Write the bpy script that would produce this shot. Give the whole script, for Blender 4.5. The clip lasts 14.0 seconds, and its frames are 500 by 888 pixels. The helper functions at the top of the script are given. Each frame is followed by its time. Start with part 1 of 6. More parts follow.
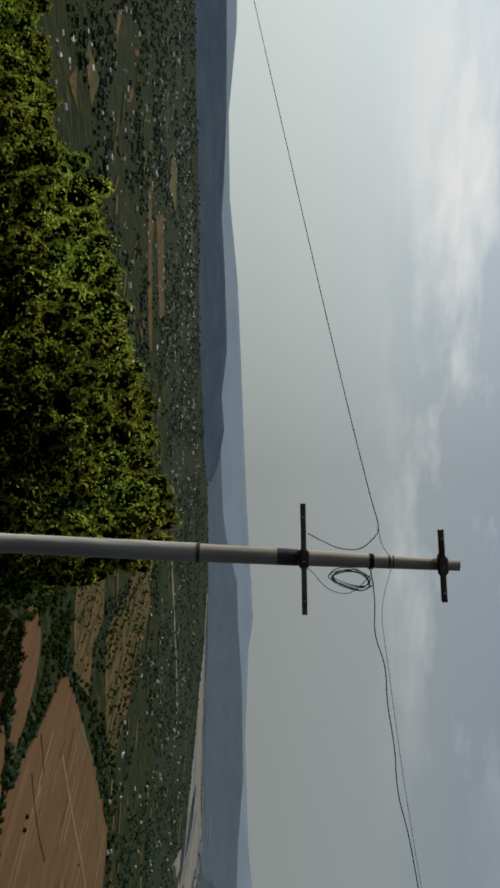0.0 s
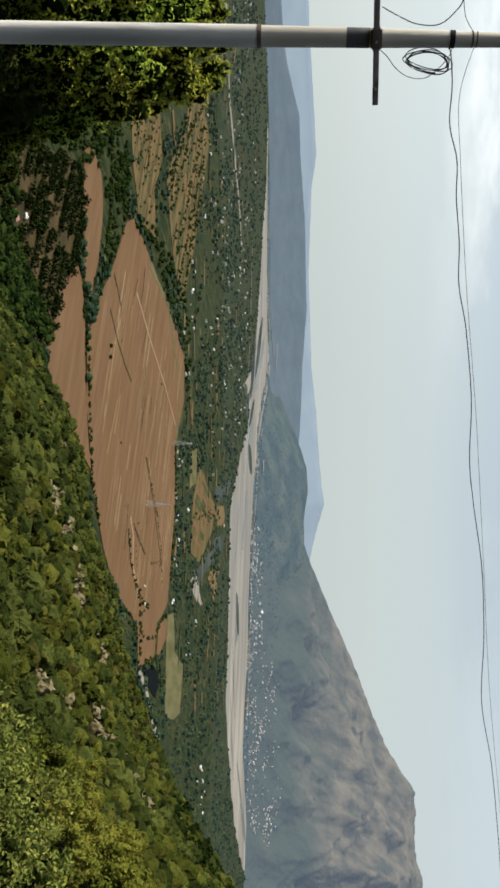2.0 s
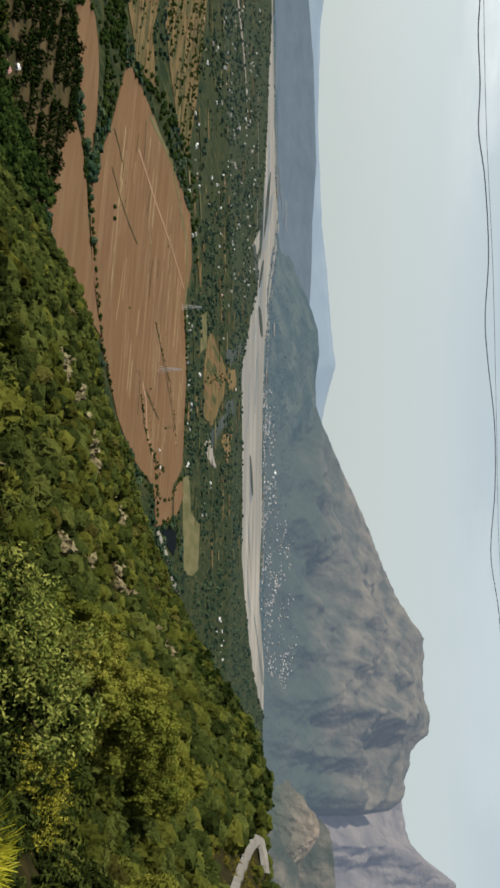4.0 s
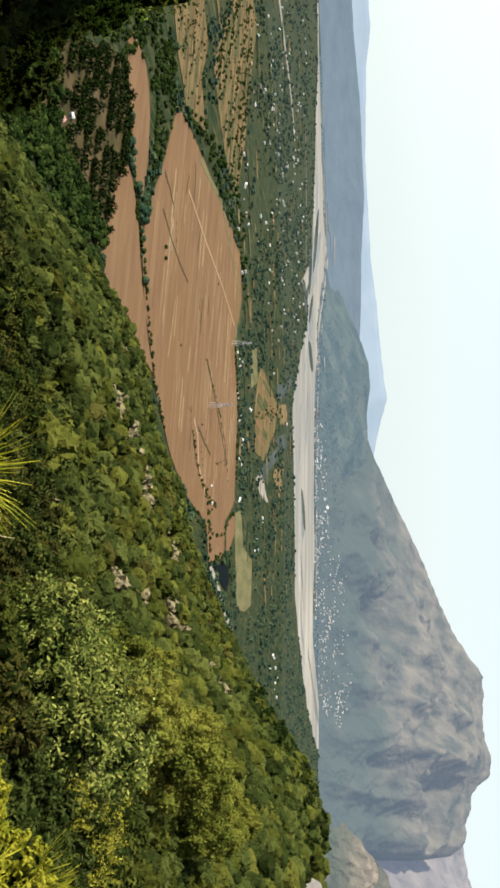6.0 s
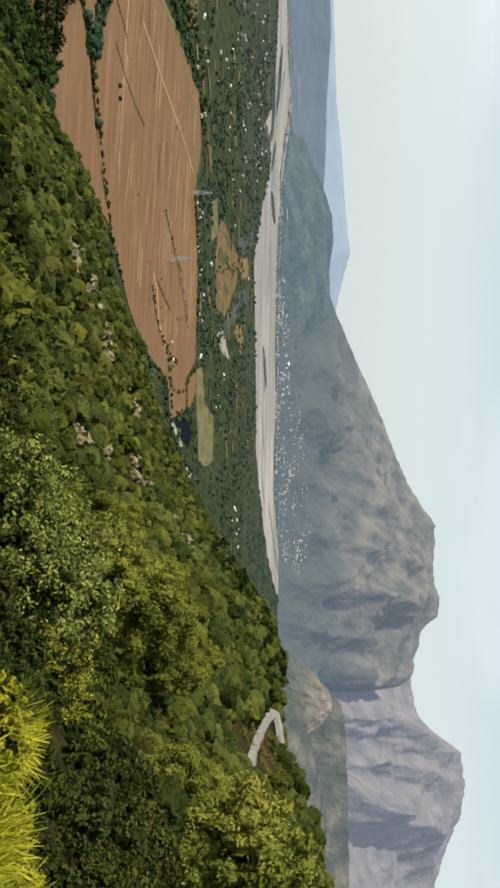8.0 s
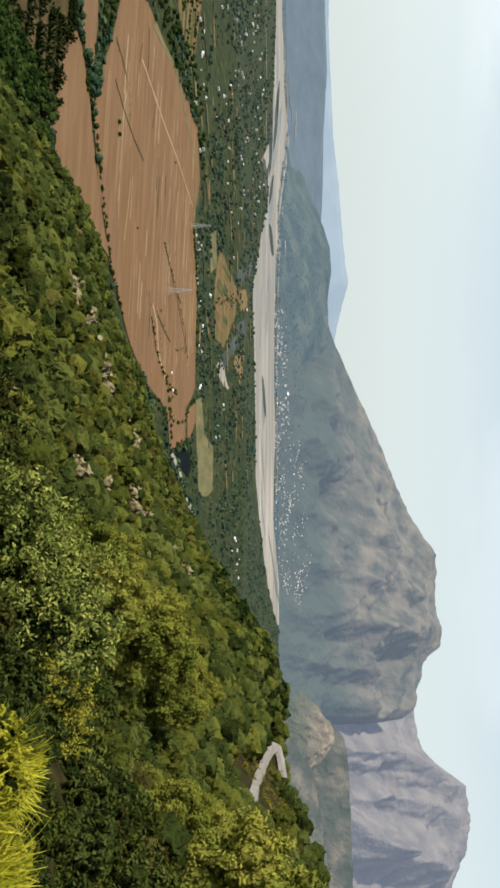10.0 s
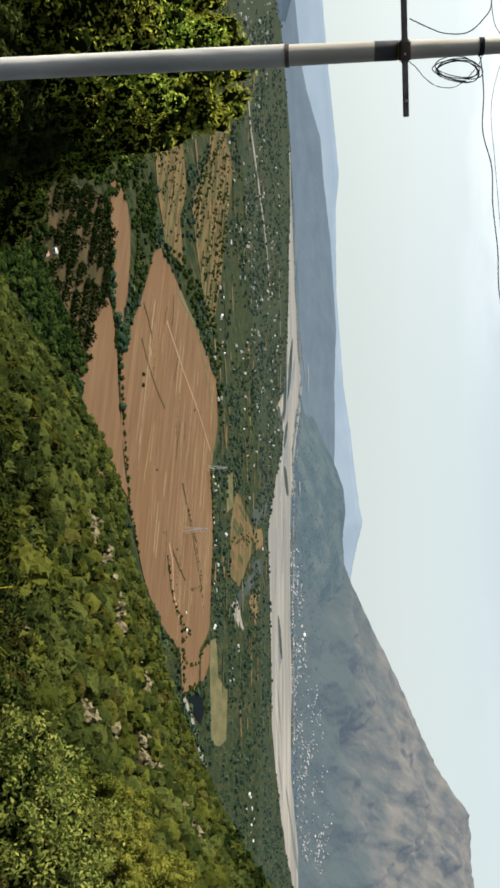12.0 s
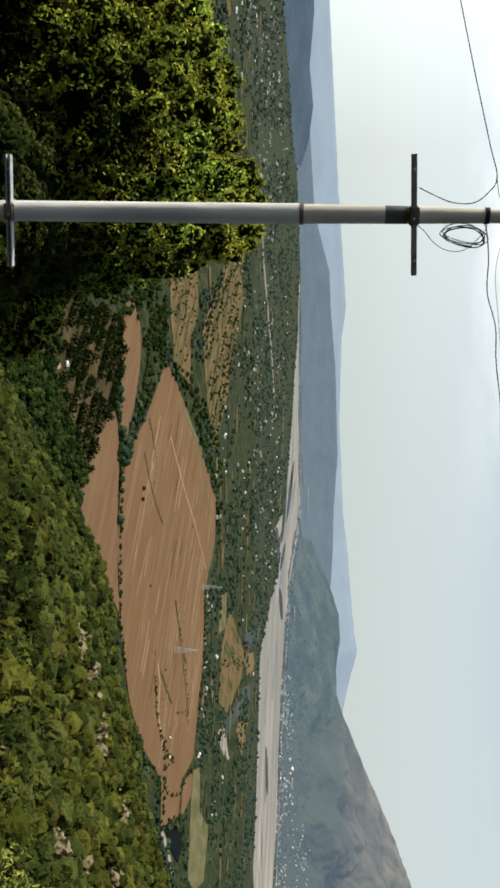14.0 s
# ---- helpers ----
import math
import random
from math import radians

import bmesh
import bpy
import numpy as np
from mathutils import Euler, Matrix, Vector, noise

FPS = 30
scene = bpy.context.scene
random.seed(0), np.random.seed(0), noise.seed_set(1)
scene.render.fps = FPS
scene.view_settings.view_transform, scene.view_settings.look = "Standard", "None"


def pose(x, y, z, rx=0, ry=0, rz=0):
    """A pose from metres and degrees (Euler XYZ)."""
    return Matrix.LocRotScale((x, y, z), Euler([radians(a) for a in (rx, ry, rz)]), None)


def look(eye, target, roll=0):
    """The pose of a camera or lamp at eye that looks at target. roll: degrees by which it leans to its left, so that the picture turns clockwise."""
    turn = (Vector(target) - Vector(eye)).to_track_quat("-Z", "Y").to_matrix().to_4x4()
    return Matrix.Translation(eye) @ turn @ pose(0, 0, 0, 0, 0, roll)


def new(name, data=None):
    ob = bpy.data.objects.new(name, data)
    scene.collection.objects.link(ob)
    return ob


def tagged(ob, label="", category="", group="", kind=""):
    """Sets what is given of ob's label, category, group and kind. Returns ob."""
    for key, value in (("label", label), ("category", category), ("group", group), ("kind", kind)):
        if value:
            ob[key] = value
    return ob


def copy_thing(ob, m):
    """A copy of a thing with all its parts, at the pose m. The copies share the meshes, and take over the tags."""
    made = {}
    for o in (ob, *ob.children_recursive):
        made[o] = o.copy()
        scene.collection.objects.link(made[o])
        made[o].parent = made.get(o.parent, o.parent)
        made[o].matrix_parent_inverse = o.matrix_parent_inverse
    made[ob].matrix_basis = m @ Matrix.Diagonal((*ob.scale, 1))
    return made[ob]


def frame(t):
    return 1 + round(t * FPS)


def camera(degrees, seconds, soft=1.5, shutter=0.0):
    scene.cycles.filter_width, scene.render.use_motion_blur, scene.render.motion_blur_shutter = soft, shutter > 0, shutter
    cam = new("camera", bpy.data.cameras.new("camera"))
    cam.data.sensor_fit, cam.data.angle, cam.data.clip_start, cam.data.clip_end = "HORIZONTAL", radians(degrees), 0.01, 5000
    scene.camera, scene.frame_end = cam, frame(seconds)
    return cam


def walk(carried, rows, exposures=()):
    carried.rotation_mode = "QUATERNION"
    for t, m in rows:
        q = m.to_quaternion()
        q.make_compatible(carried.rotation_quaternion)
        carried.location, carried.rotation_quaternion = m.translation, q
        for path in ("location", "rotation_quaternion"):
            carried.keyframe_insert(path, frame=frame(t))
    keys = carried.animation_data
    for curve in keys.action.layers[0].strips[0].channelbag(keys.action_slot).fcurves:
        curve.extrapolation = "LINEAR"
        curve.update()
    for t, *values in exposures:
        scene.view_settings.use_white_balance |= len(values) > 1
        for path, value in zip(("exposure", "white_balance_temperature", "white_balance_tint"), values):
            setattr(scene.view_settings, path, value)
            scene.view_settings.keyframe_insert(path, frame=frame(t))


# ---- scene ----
# The phone is held on its side: the world's up points to the picture's right.
# Rows: seconds, eye (x, y, z), heading to the right of +y, tilt up, lean to the right.
PATH = [
    (0, -0.000, -0.000, 1.600, -0.00, -0.80, -0.50),
    (0.5, 0.027, 0.008, 1.597, 11.71, -2.28, -0.01),
    (1, 0.083, 0.043, 1.597, 19.66, -5.12, 0.62),
    (1.5, 0.111, 0.028, 1.592, 24.68, -4.65, 0.06),
    (2, 0.128, -0.024, 1.591, 31.35, -4.81, -0.85),
    (2.5, 0.129, -0.023, 1.589, 36.26, -4.53, -1.17),
    (2.7, 0.129, -0.023, 1.588, 37.55, -4.85, -1.14),
    (4.8, 0.133, -0.020, 1.582, 41.49, -5.17, -0.24),
    (5, 0.134, -0.020, 1.581, 41.62, -5.07, -0.25),
    (5.5, 0.135, -0.019, 1.579, 43.09, -9.92, -0.61),
    (6, 0.136, -0.019, 1.578, 38.46, -9.08, 0.47),
    (6.5, 0.137, -0.018, 1.576, 36.46, -8.99, -1.33),
    (7, 0.137, -0.017, 1.575, 39.96, -7.63, -1.39),
    (7.5, 0.138, -0.017, 1.573, 45.85, -6.83, -1.00),
    (7.7, 0.138, -0.017, 1.573, 48.51, -6.36, -0.78),
    (9.8, 0.143, -0.014, 1.565, 47.40, -6.50, -0.30),
    (10, 0.143, -0.014, 1.565, 46.40, -6.36, -0.18),
    (10.5, 0.144, -0.013, 1.564, 44.37, -6.66, 1.15),
    (11, 0.145, -0.012, 1.562, 38.37, -7.23, 1.29),
    (11.5, 0.146, -0.012, 1.560, 33.03, -7.14, 1.77),
    (12, 0.147, -0.011, 1.559, 29.75, -7.22, 1.73),
    (12.5, 0.142, -0.010, 1.561, 28.68, -7.21, 1.13),
    (13, 0.126, 0.013, 1.556, 26.07, -6.75, 1.02),
    (13.5, 0.110, 0.019, 1.557, 23.12, -6.66, -0.41),
    (14, 0.093, 0.028, 1.555, 21.37, -7.08, -0.32),
]


def aim(x, y, z, heading, tilt, lean):
    a, e = radians(heading), radians(tilt)
    way = (math.sin(a) * math.cos(e), math.cos(a) * math.cos(e), math.sin(e))
    return look((x, y, z), (x + way[0], y + way[1], z + way[2]), 90 - lean)


cam = camera(33.8, 14.0, soft=3.0)
walk(cam, [(r[0], aim(*r[1:])) for r in PATH],
     exposures=[(0.0, -0.70), (0.5, -0.22), (1.0, 0.2), (1.5, 0.53), (2.0, 0.56), (2.5, 0.52), (5.0, 0.49), (5.5, 0.86), (6.0, 1.11), (6.5, 1.11), (7.0, 1.01), (7.5, 0.80),
                (10.0, 0.86), (10.5, 0.89), (11.0, 0.89), (12.0, 0.82), (12.5, 0.82), (13.0, 0.77), (13.5, 0.65), (14.0, 0.64)])

from mathutils.bvhtree import BVHTree

# ---- world and sun ----
SUN_AZ, SUN_EL = -62.0, 49.0      # degrees to the right of +y, above the horizon
VALLEY = -220.0
world = bpy.data.worlds.new("hazy_sky")
scene.world = world
world.use_nodes = True
wn, wl = world.node_tree.nodes, world.node_tree.links
wn.clear()
sky = wn.new("ShaderNodeTexSky")
sky.sky_type, sky.sun_disc = "NISHITA", False
sky.sun_elevation, sky.sun_rotation = radians(SUN_EL), radians(SUN_AZ)
sky.air_density, sky.dust_density, sky.altitude = 1.2, 4.0, 400
bg_sky = wn.new("ShaderNodeBackground")
bg_sky.inputs["Strength"].default_value = 0.06
wl.new(sky.outputs[0], bg_sky.inputs["Color"])
tc = wn.new("ShaderNodeTexCoord")
sep = wn.new("ShaderNodeSeparateXYZ")
wl.new(tc.outputs["Generated"], sep.inputs[0])
ramp = wn.new("ShaderNodeValToRGB")
SKY = [(0.0, (0.79, 0.885, 0.865)), (0.13, (0.77, 0.87, 0.89)), (0.28, (0.58, 0.72, 0.84)), (0.37, (0.27, 0.39, 0.57)), (0.6, (0.08, 0.15, 0.30)), (1.0, (0.04, 0.09, 0.20))]
while len(ramp.color_ramp.elements) < len(SKY):
    ramp.color_ramp.elements.new(0.5)
for e, (pos, col) in zip(ramp.color_ramp.elements, SKY):
    e.position, e.color = pos, (*col, 1)
wl.new(sep.outputs["Z"], ramp.inputs["Fac"])
cmap = wn.new("ShaderNodeMapping")
cmap.inputs["Scale"].default_value = (2.2, 2.2, 7.0)
cmap.inputs["Location"].default_value = (0.35, 0.1, 0.2)
wl.new(tc.outputs["Generated"], cmap.inputs["Vector"])
cloud = wn.new("ShaderNodeTexNoise")
cloud.inputs["Scale"].default_value, cloud.inputs["Detail"].default_value, cloud.inputs["Roughness"].default_value = 1.6, 7, 0.55
wl.new(cmap.outputs[0], cloud.inputs["Vector"])
cramp = wn.new("ShaderNodeValToRGB")
cramp.color_ramp.elements[0].position, cramp.color_ramp.elements[1].position = 0.44, 0.62
wl.new(cloud.outputs["Fac"], cramp.inputs["Fac"])
high = wn.new("ShaderNodeMapRange")      # clouds only well above the horizon
high.inputs["From Min"].default_value, high.inputs["From Max"].default_value = 0.12, 0.22
wl.new(sep.outputs["Z"], high.inputs["Value"])
low = wn.new("ShaderNodeMapRange")       # and not overhead
low.inputs["From Min"].default_value, low.inputs["From Max"].default_value = 0.55, 0.35
wl.new(sep.outputs["Z"], low.inputs["Value"])
hl = wn.new("ShaderNodeMath")
hl.operation = "MULTIPLY"
wl.new(high.outputs[0], hl.inputs[0])
wl.new(low.outputs[0], hl.inputs[1])
side = wn.new("ShaderNodeMapRange")      # the cloud bank stands in the north-west
side.inputs["From Min"].default_value, side.inputs["From Max"].default_value = 0.42, 0.12
side.inputs["To Min"].default_value = 0.12
wl.new(sep.outputs["X"], side.inputs["Value"])
hs = wn.new("ShaderNodeMath")
hs.operation = "MULTIPLY"
wl.new(hl.outputs[0], hs.inputs[0])
wl.new(side.outputs[0], hs.inputs[1])
cm = wn.new("ShaderNodeMath")
cm.operation = "MULTIPLY"
wl.new(cramp.outputs["Color"], cm.inputs[0])
wl.new(hs.outputs[0], cm.inputs[1])
SUN_DIR = (math.sin(radians(SUN_AZ)) * math.cos(radians(SUN_EL)), math.cos(radians(SUN_AZ)) * math.cos(radians(SUN_EL)), math.sin(radians(SUN_EL)))
dot = wn.new("ShaderNodeVectorMath")     # the haze is brighter towards the sun
dot.operation = "DOT_PRODUCT"
dot.inputs[1].default_value = SUN_DIR
wl.new(tc.outputs["Generated"], dot.inputs[0])
pos = wn.new("ShaderNodeMath")
pos.operation = "MAXIMUM"
pos.inputs[1].default_value = 0.0
wl.new(dot.outputs["Value"], pos.inputs[0])
pw = wn.new("ShaderNodeMath")
pw.operation = "POWER"
pw.inputs[1].default_value = 1.8
wl.new(pos.outputs[0], pw.inputs[0])
cmix = wn.new("ShaderNodeMix")
cmix.data_type = "RGBA"
wl.new(cm.outputs[0], cmix.inputs["Factor"])
west = wn.new("ShaderNodeMapRange")      # the western haze is the brighter
west.inputs["From Min"].default_value, west.inputs["From Max"].default_value = -0.5, 0.03
west.inputs["To Min"].default_value, west.inputs["To Max"].default_value = 2.05, 1.0
wl.new(sep.outputs["X"], west.inputs["Value"])
wide_haze = wn.new("ShaderNodeVectorMath")
wide_haze.operation = "SCALE"
wl.new(ramp.outputs["Color"], wide_haze.inputs[0])
wl.new(west.outputs[0], wide_haze.inputs["Scale"])
wl.new(wide_haze.outputs["Vector"], cmix.inputs["A"])
cmix.inputs["B"].default_value = (2.0, 2.0, 1.94, 1)
bg_haze = wn.new("ShaderNodeBackground")
bg_haze.inputs["Strength"].default_value = 0.57
gl = wn.new("ShaderNodeMix")
gl.data_type, gl.blend_type, gl.clamp_factor = "RGBA", "ADD", False
wl.new(pw.outputs[0], gl.inputs["Factor"])
wl.new(cmix.outputs["Result"], gl.inputs["A"])
gl.inputs["B"].default_value = (1.1, 1.1, 1.05, 1)
wl.new(gl.outputs["Result"], bg_haze.inputs["Color"])
wmix = wn.new("ShaderNodeMixShader")
wmix.inputs[0].default_value = 0.85
wout = wn.new("ShaderNodeOutputWorld")
wl.new(bg_sky.outputs[0], wmix.inputs[1])
wl.new(bg_haze.outputs[0], wmix.inputs[2])
wl.new(wmix.outputs[0], wout.inputs["Surface"])

sun = new("sun", bpy.data.lights.new("sun", "SUN"))
sun.data.energy, sun.data.angle, sun.data.color = 5.0, radians(0.6), (1.0, 0.94, 0.84)
sa, se = radians(SUN_AZ), radians(SUN_EL)
SUN_WAY = Vector((math.sin(sa) * math.cos(se), math.cos(sa) * math.cos(se), math.sin(se)))
sun.matrix_world = look(tuple(SUN_WAY * 50), (0, 0, 0))


# ---- materials ----
def material(name, stops, scale=1.0, detail=6, rough=0.9, metal=0.0, bump=0.0, bump_scale=None, stretch=(1, 1, 1), island=0.0,
             coarse=0.0, coarse_scale=0.1, coarse_colour=(0.2, 0.2, 0.1), obrandom=0.0, through_light=0.0, distort=0.0,
             coarse_lo=0.45, coarse_hi=0.62, gloss=0.04, turn=0.0, tone=0.0):
    """A noise-driven surface: stops are (position, colour); a second, coarser noise mixes in coarse_colour."""
    m = bpy.data.materials.new(name)
    m.use_nodes = True
    n, l = m.node_tree.nodes, m.node_tree.links
    b = n["Principled BSDF"]
    b.inputs["Roughness"].default_value, b.inputs["Metallic"].default_value = rough, metal
    b.inputs["Specular IOR Level"].default_value = gloss
    geo = n.new("ShaderNodeNewGeometry")
    mp = n.new("ShaderNodeMapping")
    mp.inputs["Scale"].default_value = stretch
    rot = n.new("ShaderNodeVectorRotate")
    rot.rotation_type = "Z_AXIS"
    rot.inputs["Angle"].default_value = radians(turn)
    l.new(geo.outputs["Position"], rot.inputs["Vector"])
    l.new(rot.outputs[0], mp.inputs["Vector"])
    nz = n.new("ShaderNodeTexNoise")
    nz.inputs["Scale"].default_value, nz.inputs["Detail"].default_value = scale, detail
    nz.inputs["Distortion"].default_value = distort
    l.new(mp.outputs[0], nz.inputs["Vector"])
    r = n.new("ShaderNodeValToRGB")
    while len(r.color_ramp.elements) < len(stops):
        r.color_ramp.elements.new(0.5)
    for e, (p, c) in zip(r.color_ramp.elements, stops):
        e.position, e.color = p, (*c, 1)
    fac = nz.outputs["Fac"]
    if island:
        mx = n.new("ShaderNodeMix")
        mx.inputs["Factor"].default_value = island
        l.new(fac, mx.inputs["A"])
        l.new(geo.outputs["Random Per Island"], mx.inputs["B"])
        fac = mx.outputs["Result"]
    if tone:      # each plant has a shade of its own
        at = n.new("ShaderNodeAttribute")
        at.attribute_name = "tone"
        mx = n.new("ShaderNodeMix")
        mx.inputs["Factor"].default_value = tone
        l.new(fac, mx.inputs["A"])
        l.new(at.outputs["Fac"], mx.inputs["B"])
        fac = mx.outputs["Result"]
    if obrandom:
        oi = n.new("ShaderNodeObjectInfo")
        mx = n.new("ShaderNodeMix")
        mx.inputs["Factor"].default_value = obrandom
        l.new(fac, mx.inputs["A"])
        l.new(oi.outputs["Random"], mx.inputs["B"])
        fac = mx.outputs["Result"]
    l.new(fac, r.inputs["Fac"])
    colour = r.outputs["Color"]
    if coarse:
        n2 = n.new("ShaderNodeTexNoise")
        n2.inputs["Scale"].default_value, n2.inputs["Detail"].default_value = coarse_scale, 5
        l.new(mp.outputs[0], n2.inputs["Vector"])
        mr = n.new("ShaderNodeMapRange")
        mr.inputs["From Min"].default_value, mr.inputs["From Max"].default_value = coarse_lo, coarse_hi
        mr.inputs["To Max"].default_value = coarse
        l.new(n2.outputs["Fac"], mr.inputs["Value"])
        mc = n.new("ShaderNodeMix")
        mc.data_type = "RGBA"
        l.new(mr.outputs[0], mc.inputs["Factor"])
        l.new(colour, mc.inputs["A"])
        mc.inputs["B"].default_value = (*coarse_colour, 1)
        colour = mc.outputs["Result"]
    l.new(colour, b.inputs["Base Color"])
    if bump:
        n3 = n.new("ShaderNodeTexNoise")
        n3.inputs["Scale"].default_value, n3.inputs["Detail"].default_value = bump_scale or scale * 4, 6
        l.new(mp.outputs[0], n3.inputs["Vector"])
        bp = n.new("ShaderNodeBump")
        bp.inputs["Strength"].default_value = bump
        bp.inputs["Distance"].default_value = 1.0 / (bump_scale or scale * 4)
        l.new(n3.outputs["Fac"], bp.inputs["Height"])
        l.new(bp.outputs[0], b.inputs["Normal"])
    if through_light:
        tr = n.new("ShaderNodeBsdfTranslucent")
        l.new(colour, tr.inputs["Color"])
        ms = n.new("ShaderNodeMixShader")
        ms.inputs[0].default_value = through_light
        l.new(b.outputs[0], ms.inputs[1])
        l.new(tr.outputs[0], ms.inputs[2])
        l.new(ms.outputs[0], n["Material Output"].inputs["Surface"])
    return m


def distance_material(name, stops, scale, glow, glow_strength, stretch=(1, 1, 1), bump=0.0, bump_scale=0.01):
    """Far hills: a dull surface with the air's haze painted on as emission."""
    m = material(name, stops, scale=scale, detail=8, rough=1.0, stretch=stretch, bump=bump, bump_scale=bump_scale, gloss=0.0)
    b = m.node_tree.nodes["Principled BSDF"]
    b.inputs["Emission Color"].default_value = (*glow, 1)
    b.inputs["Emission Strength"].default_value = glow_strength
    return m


M_SLOPE = material("dry_grass_slope", [(0.3, (0.0068, 0.0073, 0.0014)), (0.5, (0.0134, 0.0122, 0.0026)), (0.7, (0.0281, 0.0205, 0.0063))], scale=0.9,
                   bump=0.3, bump_scale=1.0, coarse=0.7, coarse_scale=0.05, coarse_colour=(0.0158, 0.0127, 0.0043))
M_VALLEY = material("valley_ground", [(0.32, (0.0075, 0.0142, 0.0060)), (0.47, (0.0150, 0.0234, 0.0086)), (0.58, (0.0278, 0.0325, 0.0119)), (0.68, (0.0481, 0.0446, 0.0171)), (0.8, (0.1175, 0.0892, 0.0386))],
                    scale=0.06, detail=9, stretch=(0.5, 1.6, 1), turn=-35, coarse=0.55, coarse_scale=0.012, coarse_colour=(0.0215, 0.0273, 0.0105), bump=0.6, bump_scale=0.12)
M_SOIL = material("ploughed_red_soil", [(0.3, (0.0874, 0.0508, 0.0257)), (0.5, (0.1023, 0.0607, 0.0312)), (0.7, (0.1209, 0.0757, 0.0402))], scale=0.05, detail=8,
                  stretch=(0.22, 1.5, 1), turn=59, coarse=0.65, coarse_scale=0.02, coarse_colour=(0.1011, 0.0574, 0.0257), bump=0.25, bump_scale=0.5)
M_TAN = material("dry_stubble", [(0.3, (0.0346, 0.0282, 0.0106)), (0.45, (0.0864, 0.0589, 0.0250)), (0.7, (0.1440, 0.0973, 0.0470))], scale=0.06, detail=8,
                 stretch=(2.0, 0.35, 1), turn=-33, coarse=0.75, coarse_scale=0.03, coarse_colour=(0.0448, 0.0448, 0.0166))
M_CROP = material("pale_green_crop", [(0.3, (0.0544, 0.0557, 0.0228)), (0.5, (0.0788, 0.0744, 0.0337)), (0.7, (0.1088, 0.0956, 0.0490))], scale=0.04, detail=8, stretch=(0.4, 1.4, 1), turn=-40)
M_CROP_D = material("dull_green_pasture", [(0.3, (0.0192, 0.0269, 0.0102)), (0.5, (0.0320, 0.0397, 0.0154)), (0.7, (0.0512, 0.0544, 0.0230))], scale=0.05, detail=8)
M_DITCH = material("dark_ditch_weeds", [(0.3, (0.014, 0.016, 0.007)), (0.7, (0.034, 0.034, 0.015))], scale=0.3)
M_SOIL_P = material("pale_dry_soil", [(0.3, (0.1095, 0.0663, 0.0349)), (0.7, (0.1457, 0.0924, 0.0508))], scale=0.05, detail=8, stretch=(0.22, 1.5, 1), turn=59)
M_SOIL_D = material("dark_moist_soil", [(0.3, (0.0893, 0.0500, 0.0265)), (0.7, (0.1131, 0.0637, 0.0346))], scale=0.05, detail=8, stretch=(0.22, 1.5, 1), turn=59)
M_STRAWY = material("straw_left_on_soil", [(0.3, (0.150, 0.105, 0.055)), (0.7, (0.200, 0.145, 0.080))], scale=0.08, detail=8)
M_TAN_P = material("pale_dry_stubble", [(0.3, (0.0762, 0.0535, 0.0224)), (0.7, (0.1360, 0.0948, 0.0448))], scale=0.06, detail=8)
M_SAND = material("pale_river_sand", [(0.3, (0.1280, 0.1216, 0.1056)), (0.45, (0.1792, 0.1677, 0.1440)), (0.6, (0.2240, 0.2080, 0.1792)), (0.75, (0.2624, 0.2464, 0.2176))], scale=0.012, detail=9,
                  stretch=(0.22, 1.7, 1), turn=45, coarse=0.8, coarse_scale=0.005, coarse_colour=(0.1216, 0.1216, 0.1120), rough=0.8, coarse_lo=0.42, coarse_hi=0.6)
M_WATER = material("silty_river_water", [(0.3, (0.0768, 0.0832, 0.0800)), (0.6, (0.1216, 0.1248, 0.1152))], scale=0.004, rough=0.4, gloss=0.2)
M_MUD = material("dark_wet_mud", [(0.3, (0.026, 0.034, 0.032)), (0.7, (0.052, 0.060, 0.054))], scale=0.01, rough=0.9, gloss=0.0)
M_POND = material("dark_pond_water", [(0.3, (0.0023, 0.0038, 0.0051)), (0.7, (0.0038, 0.0061, 0.0058))], scale=0.05, rough=0.7, gloss=0.02)
M_DARK = material("dark_opening", [(0.3, (0.0120, 0.0120, 0.0120)), (0.7, (0.0300, 0.0270, 0.0240))], scale=1.0)
M_STEEL_B = material("beige_pipe", [(0.3, (0.3627, 0.3318, 0.2751)), (0.5, (0.4876, 0.4483, 0.3767)), (0.7, (0.6251, 0.5836, 0.4963))], scale=9, stretch=(1, 1, 0.25),
                     rough=0.6, coarse=0.5, coarse_scale=6, coarse_colour=(0.2719, 0.1957, 0.1414), coarse_lo=0.58, coarse_hi=0.75, bump=0.1)
M_GREY_BAND = material("dark_grey_band", [(0.3, (0.0840, 0.0840, 0.0875)), (0.7, (0.1540, 0.1505, 0.1470))], scale=14, rough=0.6)
M_BAR_L = material("brown_channel_iron", [(0.3, (0.1331, 0.1066, 0.0940)), (0.5, (0.2366, 0.1979, 0.1801)), (0.7, (0.3845, 0.3350, 0.3132))], scale=14, rough=0.6)
M_BAR_Z = material("zinc_channel", [(0.3, (0.2550, 0.2550, 0.2550)), (0.7, (0.4125, 0.4125, 0.4050))], scale=20, rough=0.45, metal=0.3)
M_TRACK = material("pale_trodden_soil", [(0.3, (0.1920, 0.1216, 0.0736)), (0.7, (0.2432, 0.1600, 0.0992))], scale=0.1)
M_ROAD = material("pale_grey_gravel", [(0.3, (0.1159, 0.1071, 0.0915)), (0.7, (0.1651, 0.1539, 0.1338))], scale=0.4)
